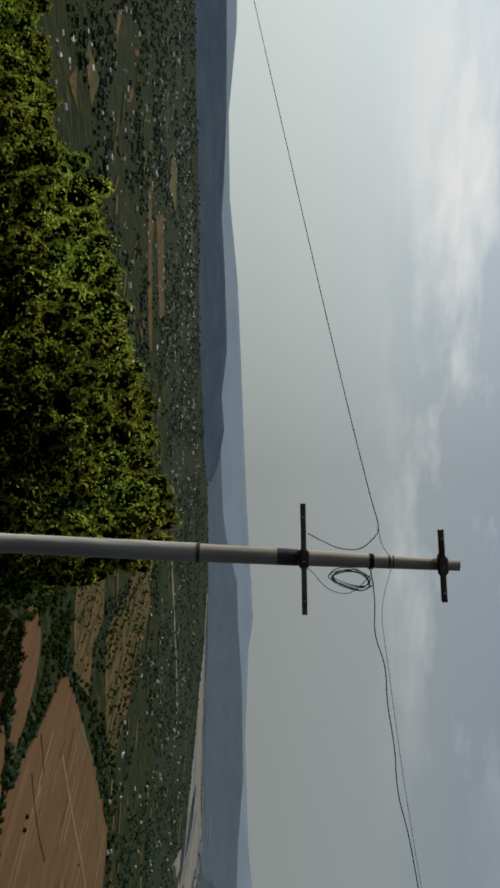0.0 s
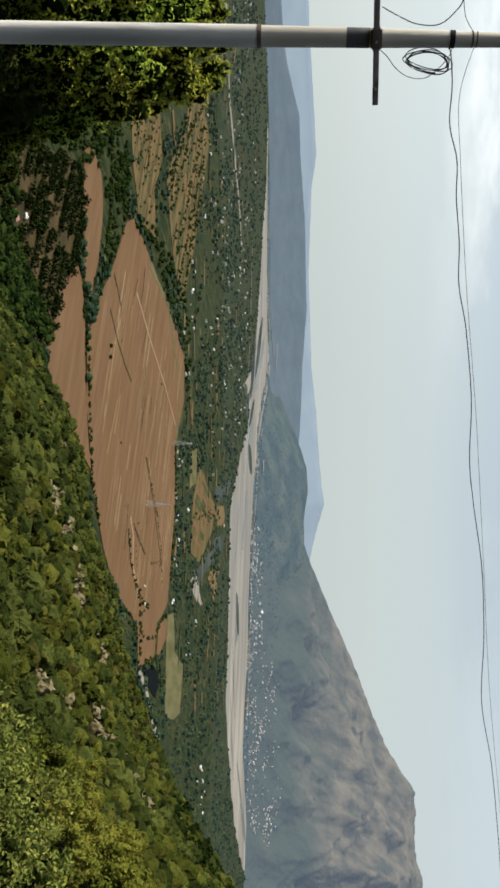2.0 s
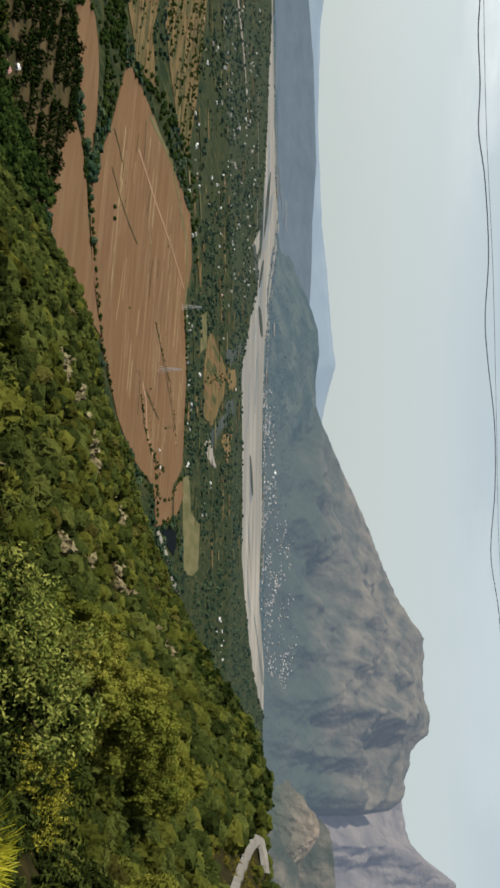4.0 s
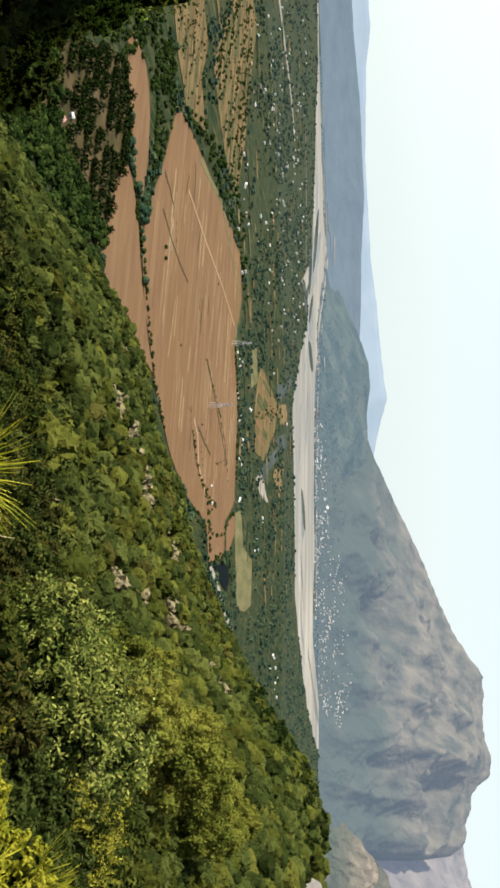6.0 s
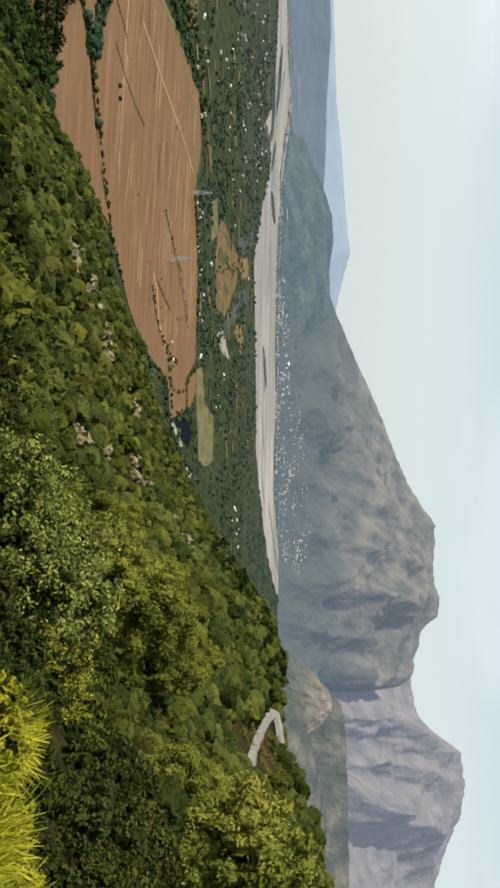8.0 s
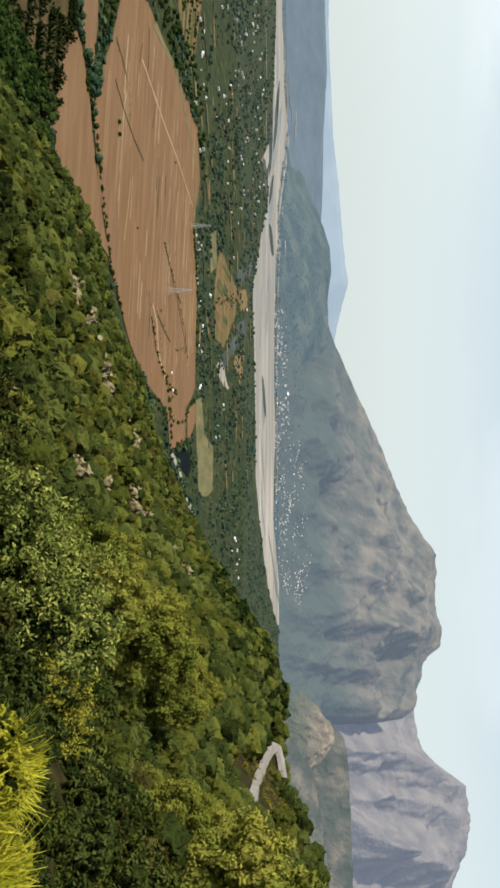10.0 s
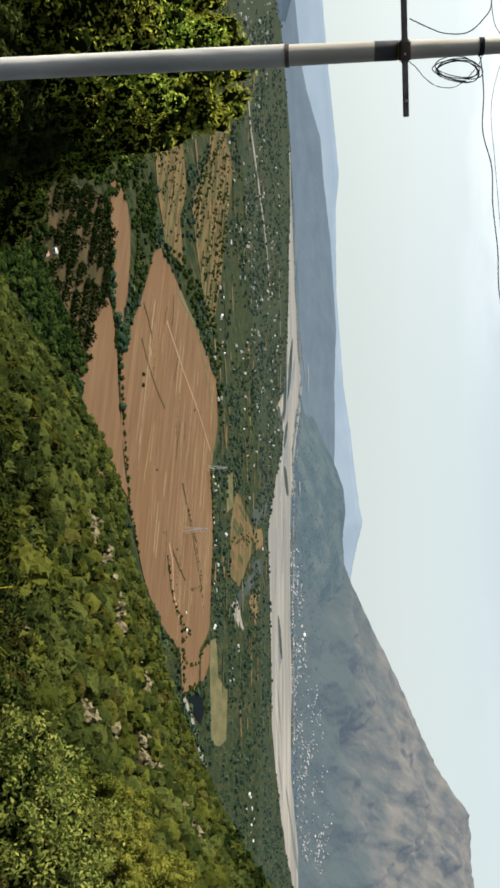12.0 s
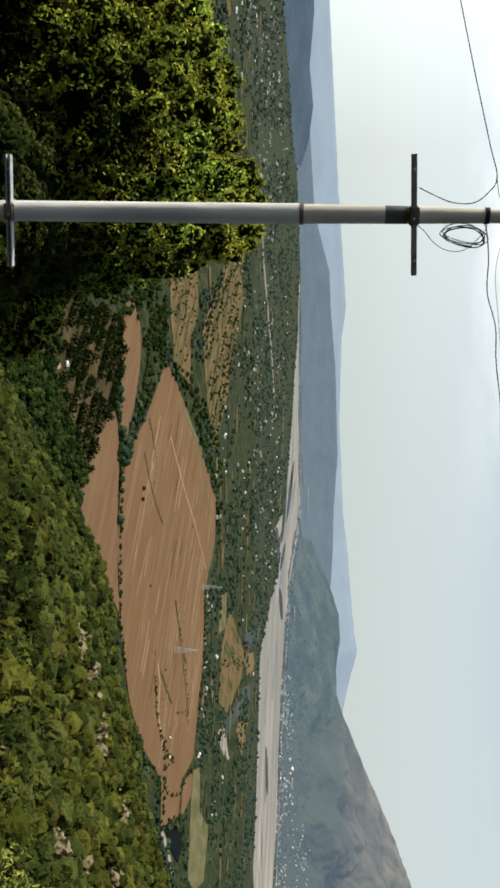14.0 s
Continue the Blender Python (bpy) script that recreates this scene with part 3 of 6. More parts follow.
def range_of_hills(name, crest, foot, reach, mat, label, rough=0.08, step=0.12, seed=0, fall=500, kind="structure", category="mountain", foot_z=VALLEY,
                   rows=46, power=1.3, ridged=0.0, wave=0.004, foot_lift=0.0, spur=0.0, spur_gap=4.0, spurs=()):
    """A range with its crest given as (heading, elevation seen from the viewpoint); foot and reach: distances of its foot and crest."""
    ca, ce = zip(*crest)
    heads = np.arange(ca[0], ca[-1] + step / 2, step)
    verts, faces = [], []
    for a in heads:
        e = float(np.interp(a, ca, ce))
        rf, rc = (float(np.interp(a, *zip(*t))) if isinstance(t, list) else t for t in (foot, reach))
        top = 1.6 + rc * math.tan(radians(e))
        for j in range(rows + 8):
            u = j / (rows - 1)
            r = rf + (rc - rf) * u if u <= 1 else rc + (u - 1) * (rows - 1) / 8 * fall
            x, y = r * math.sin(radians(a)), r * math.cos(radians(a))
            if u <= 1:
                z = foot_z - 6 + (top - foot_z + 6) * (u ** power * (1 - foot_lift) + foot_lift * u)
            else:
                z = top - (u - 1) * (rows - 1) / 8 * (top - foot_z + 60)
            h = max(0.0, top - foot_z)
            env = min(1.0, u * 2.2) * (1.0 if u <= 0.8 else max(0.05, 1 - (u - 0.8) * 4.7))
            w = fbm(x * wave, y * wave, seed, 6)
            if ridged:
                w = w * (1 - ridged) + ridged * (0.55 - 1.6 * abs(fbm(x * wave * 0.8, y * wave * 0.8, seed + 9, 5)))
            if spur:
                q = a / spur_gap + u * 0.55 + 0.35 * fbm(a * 0.35, u * 2.0, seed + 3, 3)
                w += min(1.0, max(0.0, 1.04 - u) * 4) * spur / rough * (0.5 - abs((q % 1.0) - 0.62) / (0.62 if q % 1.0 < 0.62 else 0.38))
            z += w * h * rough * env
            for a0, a1, wide, tall in spurs:      # ridges that run down from heading a0 at the crest to a1 at the foot
                off = a - (a1 + (a0 - a1) * u ** 0.8) + 0.9 * fbm(u * 4, a0, seed, 3) + 0.22 * fbm(u * 14, a * 1.5, seed + 1, 3)
                k = 1 - abs(off) / (wide if off < 0 else wide * 0.45)
                if k > 0:
                    z += k * tall * h * min(1.0, u * 3) * min(1.0, max(0.0, 1.02 - u) * 3)
            if u < 0.97:      # no spur stands out above the crest
                z = min(z, 1.6 + r * math.tan(radians(e)) - 6 - (0.97 - u) * 40)
            if 0.98 < u <= 1.02:
                z += fbm(a * 1.3, seed, 2, 4) * h * 0.016
            verts.append((x, y, z))
    k = rows + 8
    for i in range(len(heads) - 1):
        for j in range(k - 1):
            faces.append((i * k + j, (i + 1) * k + j, (i + 1) * k + j + 1, i * k + j + 1))
    LAND.append(BVHTree.FromPolygons(verts, faces))
    return tagged(sheet(name, verts, faces, [mat], smooth=True), label, category, kind=kind)


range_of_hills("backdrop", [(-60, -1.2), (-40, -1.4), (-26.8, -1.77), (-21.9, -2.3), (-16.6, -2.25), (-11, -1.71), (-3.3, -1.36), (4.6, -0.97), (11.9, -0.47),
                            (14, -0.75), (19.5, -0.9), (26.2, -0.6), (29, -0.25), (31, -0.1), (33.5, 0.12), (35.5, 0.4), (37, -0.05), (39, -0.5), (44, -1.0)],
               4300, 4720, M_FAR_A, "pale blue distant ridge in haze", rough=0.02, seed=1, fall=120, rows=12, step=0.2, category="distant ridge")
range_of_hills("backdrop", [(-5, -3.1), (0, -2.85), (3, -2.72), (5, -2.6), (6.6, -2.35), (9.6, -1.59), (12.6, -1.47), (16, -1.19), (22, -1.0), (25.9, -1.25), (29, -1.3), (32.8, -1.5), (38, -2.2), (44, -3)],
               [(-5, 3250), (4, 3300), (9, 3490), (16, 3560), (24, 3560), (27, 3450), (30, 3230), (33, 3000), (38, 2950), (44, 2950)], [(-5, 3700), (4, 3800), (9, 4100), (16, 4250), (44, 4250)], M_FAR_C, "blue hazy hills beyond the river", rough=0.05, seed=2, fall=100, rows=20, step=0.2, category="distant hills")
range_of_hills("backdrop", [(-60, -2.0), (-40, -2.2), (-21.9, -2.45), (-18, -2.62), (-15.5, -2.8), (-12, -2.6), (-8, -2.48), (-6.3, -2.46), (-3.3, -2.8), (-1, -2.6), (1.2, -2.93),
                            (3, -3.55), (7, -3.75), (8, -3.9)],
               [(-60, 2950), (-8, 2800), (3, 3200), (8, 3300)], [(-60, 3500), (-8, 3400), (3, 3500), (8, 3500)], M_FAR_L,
               "dark wooded hills behind the villages, coloured blue as haze", rough=0.08, seed=3, fall=100, rows=20, step=0.2, category="distant hills")
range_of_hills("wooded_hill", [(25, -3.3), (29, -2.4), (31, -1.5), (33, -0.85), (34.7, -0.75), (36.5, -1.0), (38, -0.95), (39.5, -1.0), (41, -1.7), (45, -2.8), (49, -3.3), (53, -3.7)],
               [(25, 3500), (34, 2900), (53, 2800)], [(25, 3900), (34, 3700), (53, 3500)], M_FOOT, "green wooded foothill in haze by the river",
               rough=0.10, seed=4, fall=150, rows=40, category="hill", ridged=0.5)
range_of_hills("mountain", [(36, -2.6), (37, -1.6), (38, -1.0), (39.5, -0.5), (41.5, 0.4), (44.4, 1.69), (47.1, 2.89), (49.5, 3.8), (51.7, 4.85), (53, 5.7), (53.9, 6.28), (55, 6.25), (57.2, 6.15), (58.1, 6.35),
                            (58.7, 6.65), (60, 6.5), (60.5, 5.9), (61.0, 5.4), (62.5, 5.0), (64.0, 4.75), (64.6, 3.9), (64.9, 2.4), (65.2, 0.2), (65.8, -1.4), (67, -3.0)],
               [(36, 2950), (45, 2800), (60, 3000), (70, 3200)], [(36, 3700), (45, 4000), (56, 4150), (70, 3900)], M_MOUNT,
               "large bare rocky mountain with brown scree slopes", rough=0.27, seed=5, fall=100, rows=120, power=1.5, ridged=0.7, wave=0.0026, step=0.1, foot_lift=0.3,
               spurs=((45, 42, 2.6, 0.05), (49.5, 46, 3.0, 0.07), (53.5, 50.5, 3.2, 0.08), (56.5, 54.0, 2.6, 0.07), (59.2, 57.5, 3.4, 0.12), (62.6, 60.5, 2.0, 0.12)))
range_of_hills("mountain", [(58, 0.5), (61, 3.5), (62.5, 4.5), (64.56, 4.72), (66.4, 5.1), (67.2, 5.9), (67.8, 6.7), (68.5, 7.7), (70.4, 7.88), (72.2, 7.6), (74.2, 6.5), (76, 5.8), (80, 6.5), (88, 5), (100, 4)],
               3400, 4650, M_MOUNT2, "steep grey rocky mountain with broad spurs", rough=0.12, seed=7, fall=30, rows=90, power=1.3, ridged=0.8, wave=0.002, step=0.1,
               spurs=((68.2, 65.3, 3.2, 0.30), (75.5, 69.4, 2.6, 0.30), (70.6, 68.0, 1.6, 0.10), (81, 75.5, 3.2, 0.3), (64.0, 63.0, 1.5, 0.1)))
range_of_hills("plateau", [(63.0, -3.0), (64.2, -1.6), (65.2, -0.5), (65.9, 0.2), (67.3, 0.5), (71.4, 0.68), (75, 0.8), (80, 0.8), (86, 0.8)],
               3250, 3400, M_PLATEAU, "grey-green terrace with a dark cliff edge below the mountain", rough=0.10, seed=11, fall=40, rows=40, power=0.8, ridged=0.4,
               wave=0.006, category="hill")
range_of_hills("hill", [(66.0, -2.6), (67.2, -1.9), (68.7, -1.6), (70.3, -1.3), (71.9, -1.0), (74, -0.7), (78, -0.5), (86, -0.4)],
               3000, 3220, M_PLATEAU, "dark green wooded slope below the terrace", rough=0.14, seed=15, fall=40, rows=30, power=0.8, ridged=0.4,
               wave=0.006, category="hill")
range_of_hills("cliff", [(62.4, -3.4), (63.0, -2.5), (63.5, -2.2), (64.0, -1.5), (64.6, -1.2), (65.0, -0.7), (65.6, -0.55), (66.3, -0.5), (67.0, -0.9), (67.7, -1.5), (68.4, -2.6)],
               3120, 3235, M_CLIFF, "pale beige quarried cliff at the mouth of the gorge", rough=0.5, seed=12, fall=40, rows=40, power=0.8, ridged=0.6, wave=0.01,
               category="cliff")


# ---- the valley floor: fields, river, tracks ----
def plan(text):
    return [tuple(float(v) for v in p.split(",")) for p in text.split()]


FIELD_MAIN = plan("304,712 300,740 290,820 272,885 260,935 288,968 410,1078 567,1204 632,1169 652,1064 736,1024 809,935 830,905 800,832 836,792 762,717 718,738 624,686 530,656 438,652 366,672")
FIELD_STRIP = plan("272,590 254,640 231,702 254,713 288,710 358,676 405,660 440,660 405,640 368,620 322,585")
FIELD_UPPER = plan("200,751 176,766 158,780 157,806 191,828 214,822 233,810 263,776 285,733 264,722 236,732")
SCRUB = plan("147,758 148,911 193,961 240,921 229,843 213,822 191,829 156,810 155,780 194,752 170,743")
FIELD_TAN = plan("112,1010 131,1178 248,1159 271,1084 330,1065 278,975 215,973")
FIELD_TAN_FAR = plan("277,1180 248,1378 184,1467 198,1574 322,1660 448,1375 488,1231 418,1182 338,1175")
FIELD_CROP = plan("849,899 880,939 941,917 1023,970 1070,907 1032,862 964,816 902,855")
FIELD_OLIVE = plan("840,1170 830,1277 1018,1422 1047,1366 985,1187 903,1115")
FIELD_SMALL = plan("748,1202 777,1260 832,1226 795,1154")
FIELD_FOOT = plan("814,838 847,894 872,884 856,832 842,806")
FIELD_W1 = plan("-487,1563 -179,1598 -184,1647 -507,1626")
FIELD_W2 = plan("-469,1690 -268,1750 -284,1851 -503,1814")
FIELD_W3 = plan("-598,1917 -575,2071 -695,2088 -720,1990")
FIELD_W4 = plan("-504,1026 -486,1099 -427,1046 -475,1011")
FIELD_W5 = plan("-409,924 -390,970 -441,960")
RIVER = plan("594,3416 794,3281 933,2968 1067,2777 1159,2560 1201,2460 1085,2110 1170,2192 1204,2334 1278,2185 1229,1966 1210,1742 1202,1686 1358,1588 1535,1458 1597,1395 "
             "1803,1389 1951,1382 2339,1455 2826,1634 2842,1694 2587,1658 2311,1662 2102,1668 1980,1883 1822,1988 1648,2185 1560,2330 1540,2440 1462,2500 1479,2773 1511,3094 "
             "1500,3200 1340,3130 1129,3180 850,3330 640,3455")
TOP = VALLEY + 0.9
FIELDS = [(FIELD_MAIN, M_SOIL, "large ploughed field of bare reddish soil"), (FIELD_STRIP, M_SOIL, "bare reddish field below the hillside"),
          (FIELD_UPPER, M_SOIL, "narrow strip of bare soil between tree rows"), (FIELD_TAN, M_TAN, "dry tan stubble field with scattered bushes"),
          (FIELD_TAN_FAR, M_TAN, "dry tan terraced fields"), (FIELD_CROP, M_CROP, "pale green crop field"), (FIELD_OLIVE, M_TAN, "olive brown fields near the river"),
          (FIELD_SMALL, M_CROP, "small pale green field among trees"), (FIELD_FOOT, M_SOIL, "bare brown field by the village"),
          (FIELD_W1, M_TAN, "long brown field in the western valley"), (FIELD_W2, M_TAN, "long dull brown field in the western valley"),
          (FIELD_W3, M_CROP, "pale field near far villages"), (FIELD_W4, M_TAN, "small tan field by houses"), (FIELD_W5, M_TAN, "small tan plot among trees")]
field_things = [slab("field", rough_outline(outline, 30, 4, i), TOP, mat, label) for i, (outline, mat, label) in enumerate(FIELDS)]
slab("water", rough_outline(RIVER, 60, 12, 50), VALLEY + 0.7, M_SAND, "wide pale silty river with sandbanks", category="river")
for i, text in enumerate(("1298,2930 1270,2706 1300,2480 1340,2589 1345,2811 1335,2989", "1268,2377 1351,2194 1394,2248 1328,2430",
                          "1524,1686 1581,1749 1671,1692 1637,1624", "1060,2900 1200,2700 1260,2720 1120,2950", "1650,1480 1800,1430 1960,1440 1800,1465",
                          "1330,1850 1420,1700 1440,1710 1345,1880", "2000,1520 2250,1545 2500,1600 2480,1618 2220,1570 2010,1545", "1560,1580 1700,1540 1820,1530 1700,1570",
                          "1420,2050 1500,1900 1530,1905 1450,2090", "1180,2560 1250,2400 1275,2410 1215,2600", "1290,2230 1330,2000 1350,2010 1318,2260")):
    slab("water", rough_outline(plan(text), 60, 12, 60 + i), VALLEY + 1.0, M_WATER, "dark shallow channel in the pale river", category="river channel")
for i, text in enumerate(("1560,3080 1530,2780 1520,2540 1545,2540 1560,2780 1600,3070", "1620,2560 1650,2420 1740,2260 1752,2266 1672,2430 1640,2560", "1700,2320 1880,2070 1898,2078 1722,2335",
                          "1640,2900 1600,2700 1612,2695 1660,2900", "1930,2040 2120,1840 2300,1790 2300,1806 2130,1860 1945,2060")):
    slab("ground", rough_outline(plan(text), 40, 5, 75 + i), VALLEY + 1.0, M_SAND, "narrow pale sandbar beside the river", category="sandbank")
def lens(cx, cy, length, width, way):
    """A long tapered outline lying in that direction (radians)."""
    c, s = math.cos(way), math.sin(way)
    pts = [(math.cos(t) * length / 2, math.sin(t) * abs(math.sin(t)) ** 0.6 * width / 2) for t in (math.tau * k / 20 for k in range(20))]
    return [(cx + x * c - y * s, cy + x * s + y * c) for x, y in pts]


def tapered(points):
    """A tapered island in place of a coarse four-cornered outline."""
    cx, cy = (sum(p[k] for p in points) / len(points) for k in (0, 1))
    (x0, y0), (x1, y1) = max(((p, q) for p in points for q in points), key=lambda e: math.dist(*e))
    run = math.hypot(x1 - x0, y1 - y0)
    wide = max(abs((x - cx) * (y1 - y0) - (y - cy) * (x1 - x0)) for x, y in points) / run
    return lens(cx, cy, run * 1.1, wide * 1.1, math.atan2(y1 - y0, x1 - x0))


for i, text in enumerate(("1114,2145 1170,2273 1265,2242 1203,2115", "1087,2458 1154,2582 1269,2383 1238,2323", "1342,2187 1417,2309 1490,2274 1423,2156", "1152,2755 1221,2919 1301,2615 1261,2533", "1523,1703 1579,1766 1673,1707 1625,1658", "1271,2366 1320,2446 1335,2308 1297,2242",)):
    slab("ground", rough_outline(tapered(plan(text)), 20, 4, 120 + i), VALLEY + 1.15, M_MUD, "dark muddy island with low scrub in the river", category="river island")
for i, text in enumerate(("1157,1738 1184,1716 1062,1489 1007,1428 997,1461 1093,1608", "1159,1496 1203,1505 1092,1310 1015,1161 957,1120 1083,1346 1090,1402")):
    slab("water", rough_outline(plan(text), 25, 5, 140 + i), VALLEY + 1.1, M_MUD, "dark still side arm of the river", category="backwater")
POND = plan("792,740 830,778 866,806 892,798 880,772 850,756 822,745")
slab("water", rough_outline(POND, 20, 3, 70), VALLEY + 1.1, M_POND, "small dark pond below the hill", category="pond")
for i, text in enumerate(("947,1091 984,1150 1093,1191 1017,1124", "1088,1271 1195,1436 1210,1357 1186,1312", "1017,1407 1121,1562 1172,1553 1097,1444")):
    slab("ground", rough_outline(plan(text), 12, 9, 80 + i), VALLEY + 1.2, M_PALE if i == 0 else M_TAN_P, "pale bare sandy ground by the river", category="bare ground")


def ribbon(name, points, width, mat, label, lift=0.35, category="road", on_hill=False):
    """A track of that width along points in plan, on the ground."""
    pts = [Vector((x, y, 0)) for x, y in points]
    bm, rows_ = bmesh.new(), []
    fine = []
    for a, b in zip(pts, pts[1:]):
        n = max(2, int((b - a).length / 6))
        fine += [a.lerp(b, k / n) for k in range(n)]
    fine.append(pts[-1])
    for i, p in enumerate(fine):
        way = (fine[min(i + 1, len(fine) - 1)] - fine[max(i - 1, 0)]).normalized()
        side = Vector((way.y, -way.x, 0)) * width / 2
        row = []
        for s in (-1, 1):
            q = p + side * s
            z = (ground_height(q.x, q.y) if on_hill else VALLEY + 0.9) + lift
            row.append((bm.verts.new((q.x, q.y, z)), bm.verts.new((q.x, q.y, z - 0.6))))
        rows_.append(row)
    for (a, b), (c, d) in zip(rows_, rows_[1:]):
        bm.faces.new((a[0], b[0], d[0], c[0]))
        bm.faces.new((a[1], a[0], c[0], c[1]))
        bm.faces.new((b[0], b[1], d[1], d[0]))
    bmesh.ops.recalc_face_normals(bm, faces=bm.faces)
    return tagged(part(name, bm, mat), label, category, kind="structure")


slab("ground", rough_outline(plan("100,512 107,518 120,520 126,515 117,510 111,503"), 8, 1.5, 151), VALLEY + 1.2, M_PALE, "pale stony stream bed below the wood", category="bare ground")
ribbon("road", plan("120,515 134,522 152,532"), 3, M_ROAD, "pale gravel road to the house below the wood")
ribbon("road", plan("770,718 821,735 870,746 904,744 960,770"), 9, M_PALE, "pale unpaved road along the foot of the hill")
ribbon("road", plan("232,2060 297,2045 403,2095 606,2190 717,2200"), 26, M_PALE, "pale straight canal road across the valley")
ribbon("road", plan("352,922 443,974 534,1033 628,1082"), 3.4, M_TRACK, "pale footpath across the ploughed field")
ribbon("verge", plan("345,1008 442,1108 521,1128 595,1150 636,1105 660,1062"), 9, M_CROP, "pale green grassy edge of the ploughed field", 0.25, "field edge")
ribbon("road", plan("572,770 600,772 632,752 690,760"), 5, M_TRACK, "pale grassy farm track beside the field")
ribbon("road", plan("1170,2210 1020,2400 800,2560"), 7, M_PALE, "pale road near the river")
ORCHARD = plan("140,545 115,543 111,565 127,639 150,721 174,759 200,751 208,745 232,700 268,600 262,575 234,570 178,545")
OPEN = [f[0] for f in FIELDS] + [RIVER, POND]


def strips(name, count, area, mats, label, seed, length=(14, 70), width=(5, 16), turn=-35, field=None):
    """Many narrow strips of farmland: parts of a field, or one joined object."""
    g, vs, fs, ms = random.Random(seed), [], [], []
    while len(fs) // 5 < count:
        if isinstance(area, list):
            xs, ys = zip(*area)
            x, y = g.uniform(min(xs), max(xs)), g.uniform(min(ys), max(ys))
            if not inside(x, y, area):
                continue
        else:
            a, r = g.uniform(area[0], area[1]), math.exp(g.uniform(math.log(area[2]), math.log(area[3])))
            x, y = r * math.sin(radians(a)), r * math.cos(radians(a))
            if any(inside(x, y, o) for o in OPEN) or hill_height(a, r) > VALLEY + 1:
                continue
        t = radians(turn + g.gauss(0, 14))
        u, w = Vector((math.cos(t), math.sin(t))), Vector((-math.sin(t), math.cos(t)))
        hl, hw = g.uniform(*length) / 2, g.uniform(*width) / 2
        b = len(vs)
        top = TOP + 0.12 + 0.03 * (len(fs) // 5 % 40)
        for dz in (0, -0.9):
            for i, k in ((-1, -1), (1, -1), (1, 1), (-1, 1)):
                s = g.uniform(0.75, 1.1)
                vs.append((x + u.x * hl * i * s + w.x * hw * k * s, y + u.y * hl * i * s + w.y * hw * k * s, top + dz))
        fs += [(b, b + 1, b + 2, b + 3)] + [(b + 4 + i, b + 4 + (i + 1) % 4, b + (i + 1) % 4, b + i) for i in range(4)]
        ms += [g.randrange(len(mats))] * 5
    if field:
        for i in range(count):
            sheet(name, vs[i * 8:i * 8 + 8], np.array(fs[i * 5:i * 5 + 5]) - i * 8, [mats[ms[i * 5]]]).parent = field
        return field
    return tagged(sheet(name, vs, fs, mats, ms), label, "farmland", kind="stuff")


strips("farm_plots", 420, (-34, 50, 1250, 3100), [M_TAN, M_CROP, M_CROP_D, M_CROP_D, M_CROP_D, M_TAN_P], "narrow dry and green farm plots across the valley", 5)


def lanes(name, area, mats, turn, width, length, fill, seed, field):
    """Side-by-side strips of one field, each a part of it, slightly uneven in height."""
    g, t = random.Random(seed), radians(turn)
    u, w = Vector((math.cos(t), math.sin(t))), Vector((-math.sin(t), math.cos(t)))
    flat = [(Vector(p).dot(u), Vector(p).dot(w)) for p in area]
    us, ws = zip(*flat)
    b = min(ws)
    while b < max(ws):
        wide = g.uniform(*width)
        a = min(us) + g.uniform(0, length[0])
        while a < max(us):
            run = g.uniform(*length)
            ends = [u * s + w * k for s in (a, a + run) for k in (b, b + wide)]
            if g.random() < fill and all(inside(p.x, p.y, area) for p in ends):
                top, skew = TOP + g.uniform(0.06, 0.16), g.uniform(-1, 1) * run * 0.12
                c = [u * (a + skew) + w * b, u * (a + run + skew * 0.4) + w * b, u * (a + run) + w * (b + wide), u * a + w * (b + wide)]
                vs = [(p.x, p.y, top) for p in c] + [(p.x, p.y, top - 0.7) for p in c]
                fs = [(0, 1, 2, 3)] + [(4 + i, 4 + (i + 1) % 4, (i + 1) % 4, i) for i in range(4)]
                sheet(name, vs, fs, [mats[g.randrange(len(mats))]]).parent = field
            a += run + g.uniform(2, 12)
        b += wide + g.uniform(0.6, 2.0)


lanes("furrow_strip", FIELD_MAIN, [M_SOIL_P, M_SOIL_D, M_SOIL_P, M_STRAWY], -59, (1.0, 4), (25, 150), 0.26, 6, field_things[0])
for i in range(60):      # short weedy streaks and straw left along the furrows
    g = random.Random(300 + i)
    x, y = g.uniform(300, 790), g.uniform(690, 1150)
    t, run = radians(-60 + g.gauss(0, 6)), g.uniform(6, 38)
    ends = [(x + math.cos(t) * run * k, y + math.sin(t) * run * k) for k in (-1, 0, 1)]
    if all(inside(*p, FIELD_MAIN) for p in ends):
        ends[1] = (ends[1][0] + g.gauss(0, 1.5), ends[1][1] + g.gauss(0, 1.5))
        streak = ribbon("streak", ends, g.uniform(0.8, 2.2), g.choice((M_DITCH, M_STRAWY, M_SOIL_P, M_STRAWY)), "", 0.28, "")
        streak.parent = field_things[0]
lanes("terrace", FIELD_TAN, [M_TAN, M_CROP_D, M_TAN_P, M_ORCHARD], 122, (2.5, 6), (20, 60), 0.8, 7, field_things[3])
lanes("terrace", FIELD_TAN_FAR, [M_TAN, M_CROP_D, M_TAN_P, M_VALLEY, M_CROP_D, M_ORCHARD], 118, (3.5, 9), (20, 80), 0.75, 8, field_things[4])
lanes("plot", FIELD_OLIVE, [M_TAN, M_CROP_D, M_SOIL], 40, (6, 14), (40, 110), 0.7, 9, field_things[6])
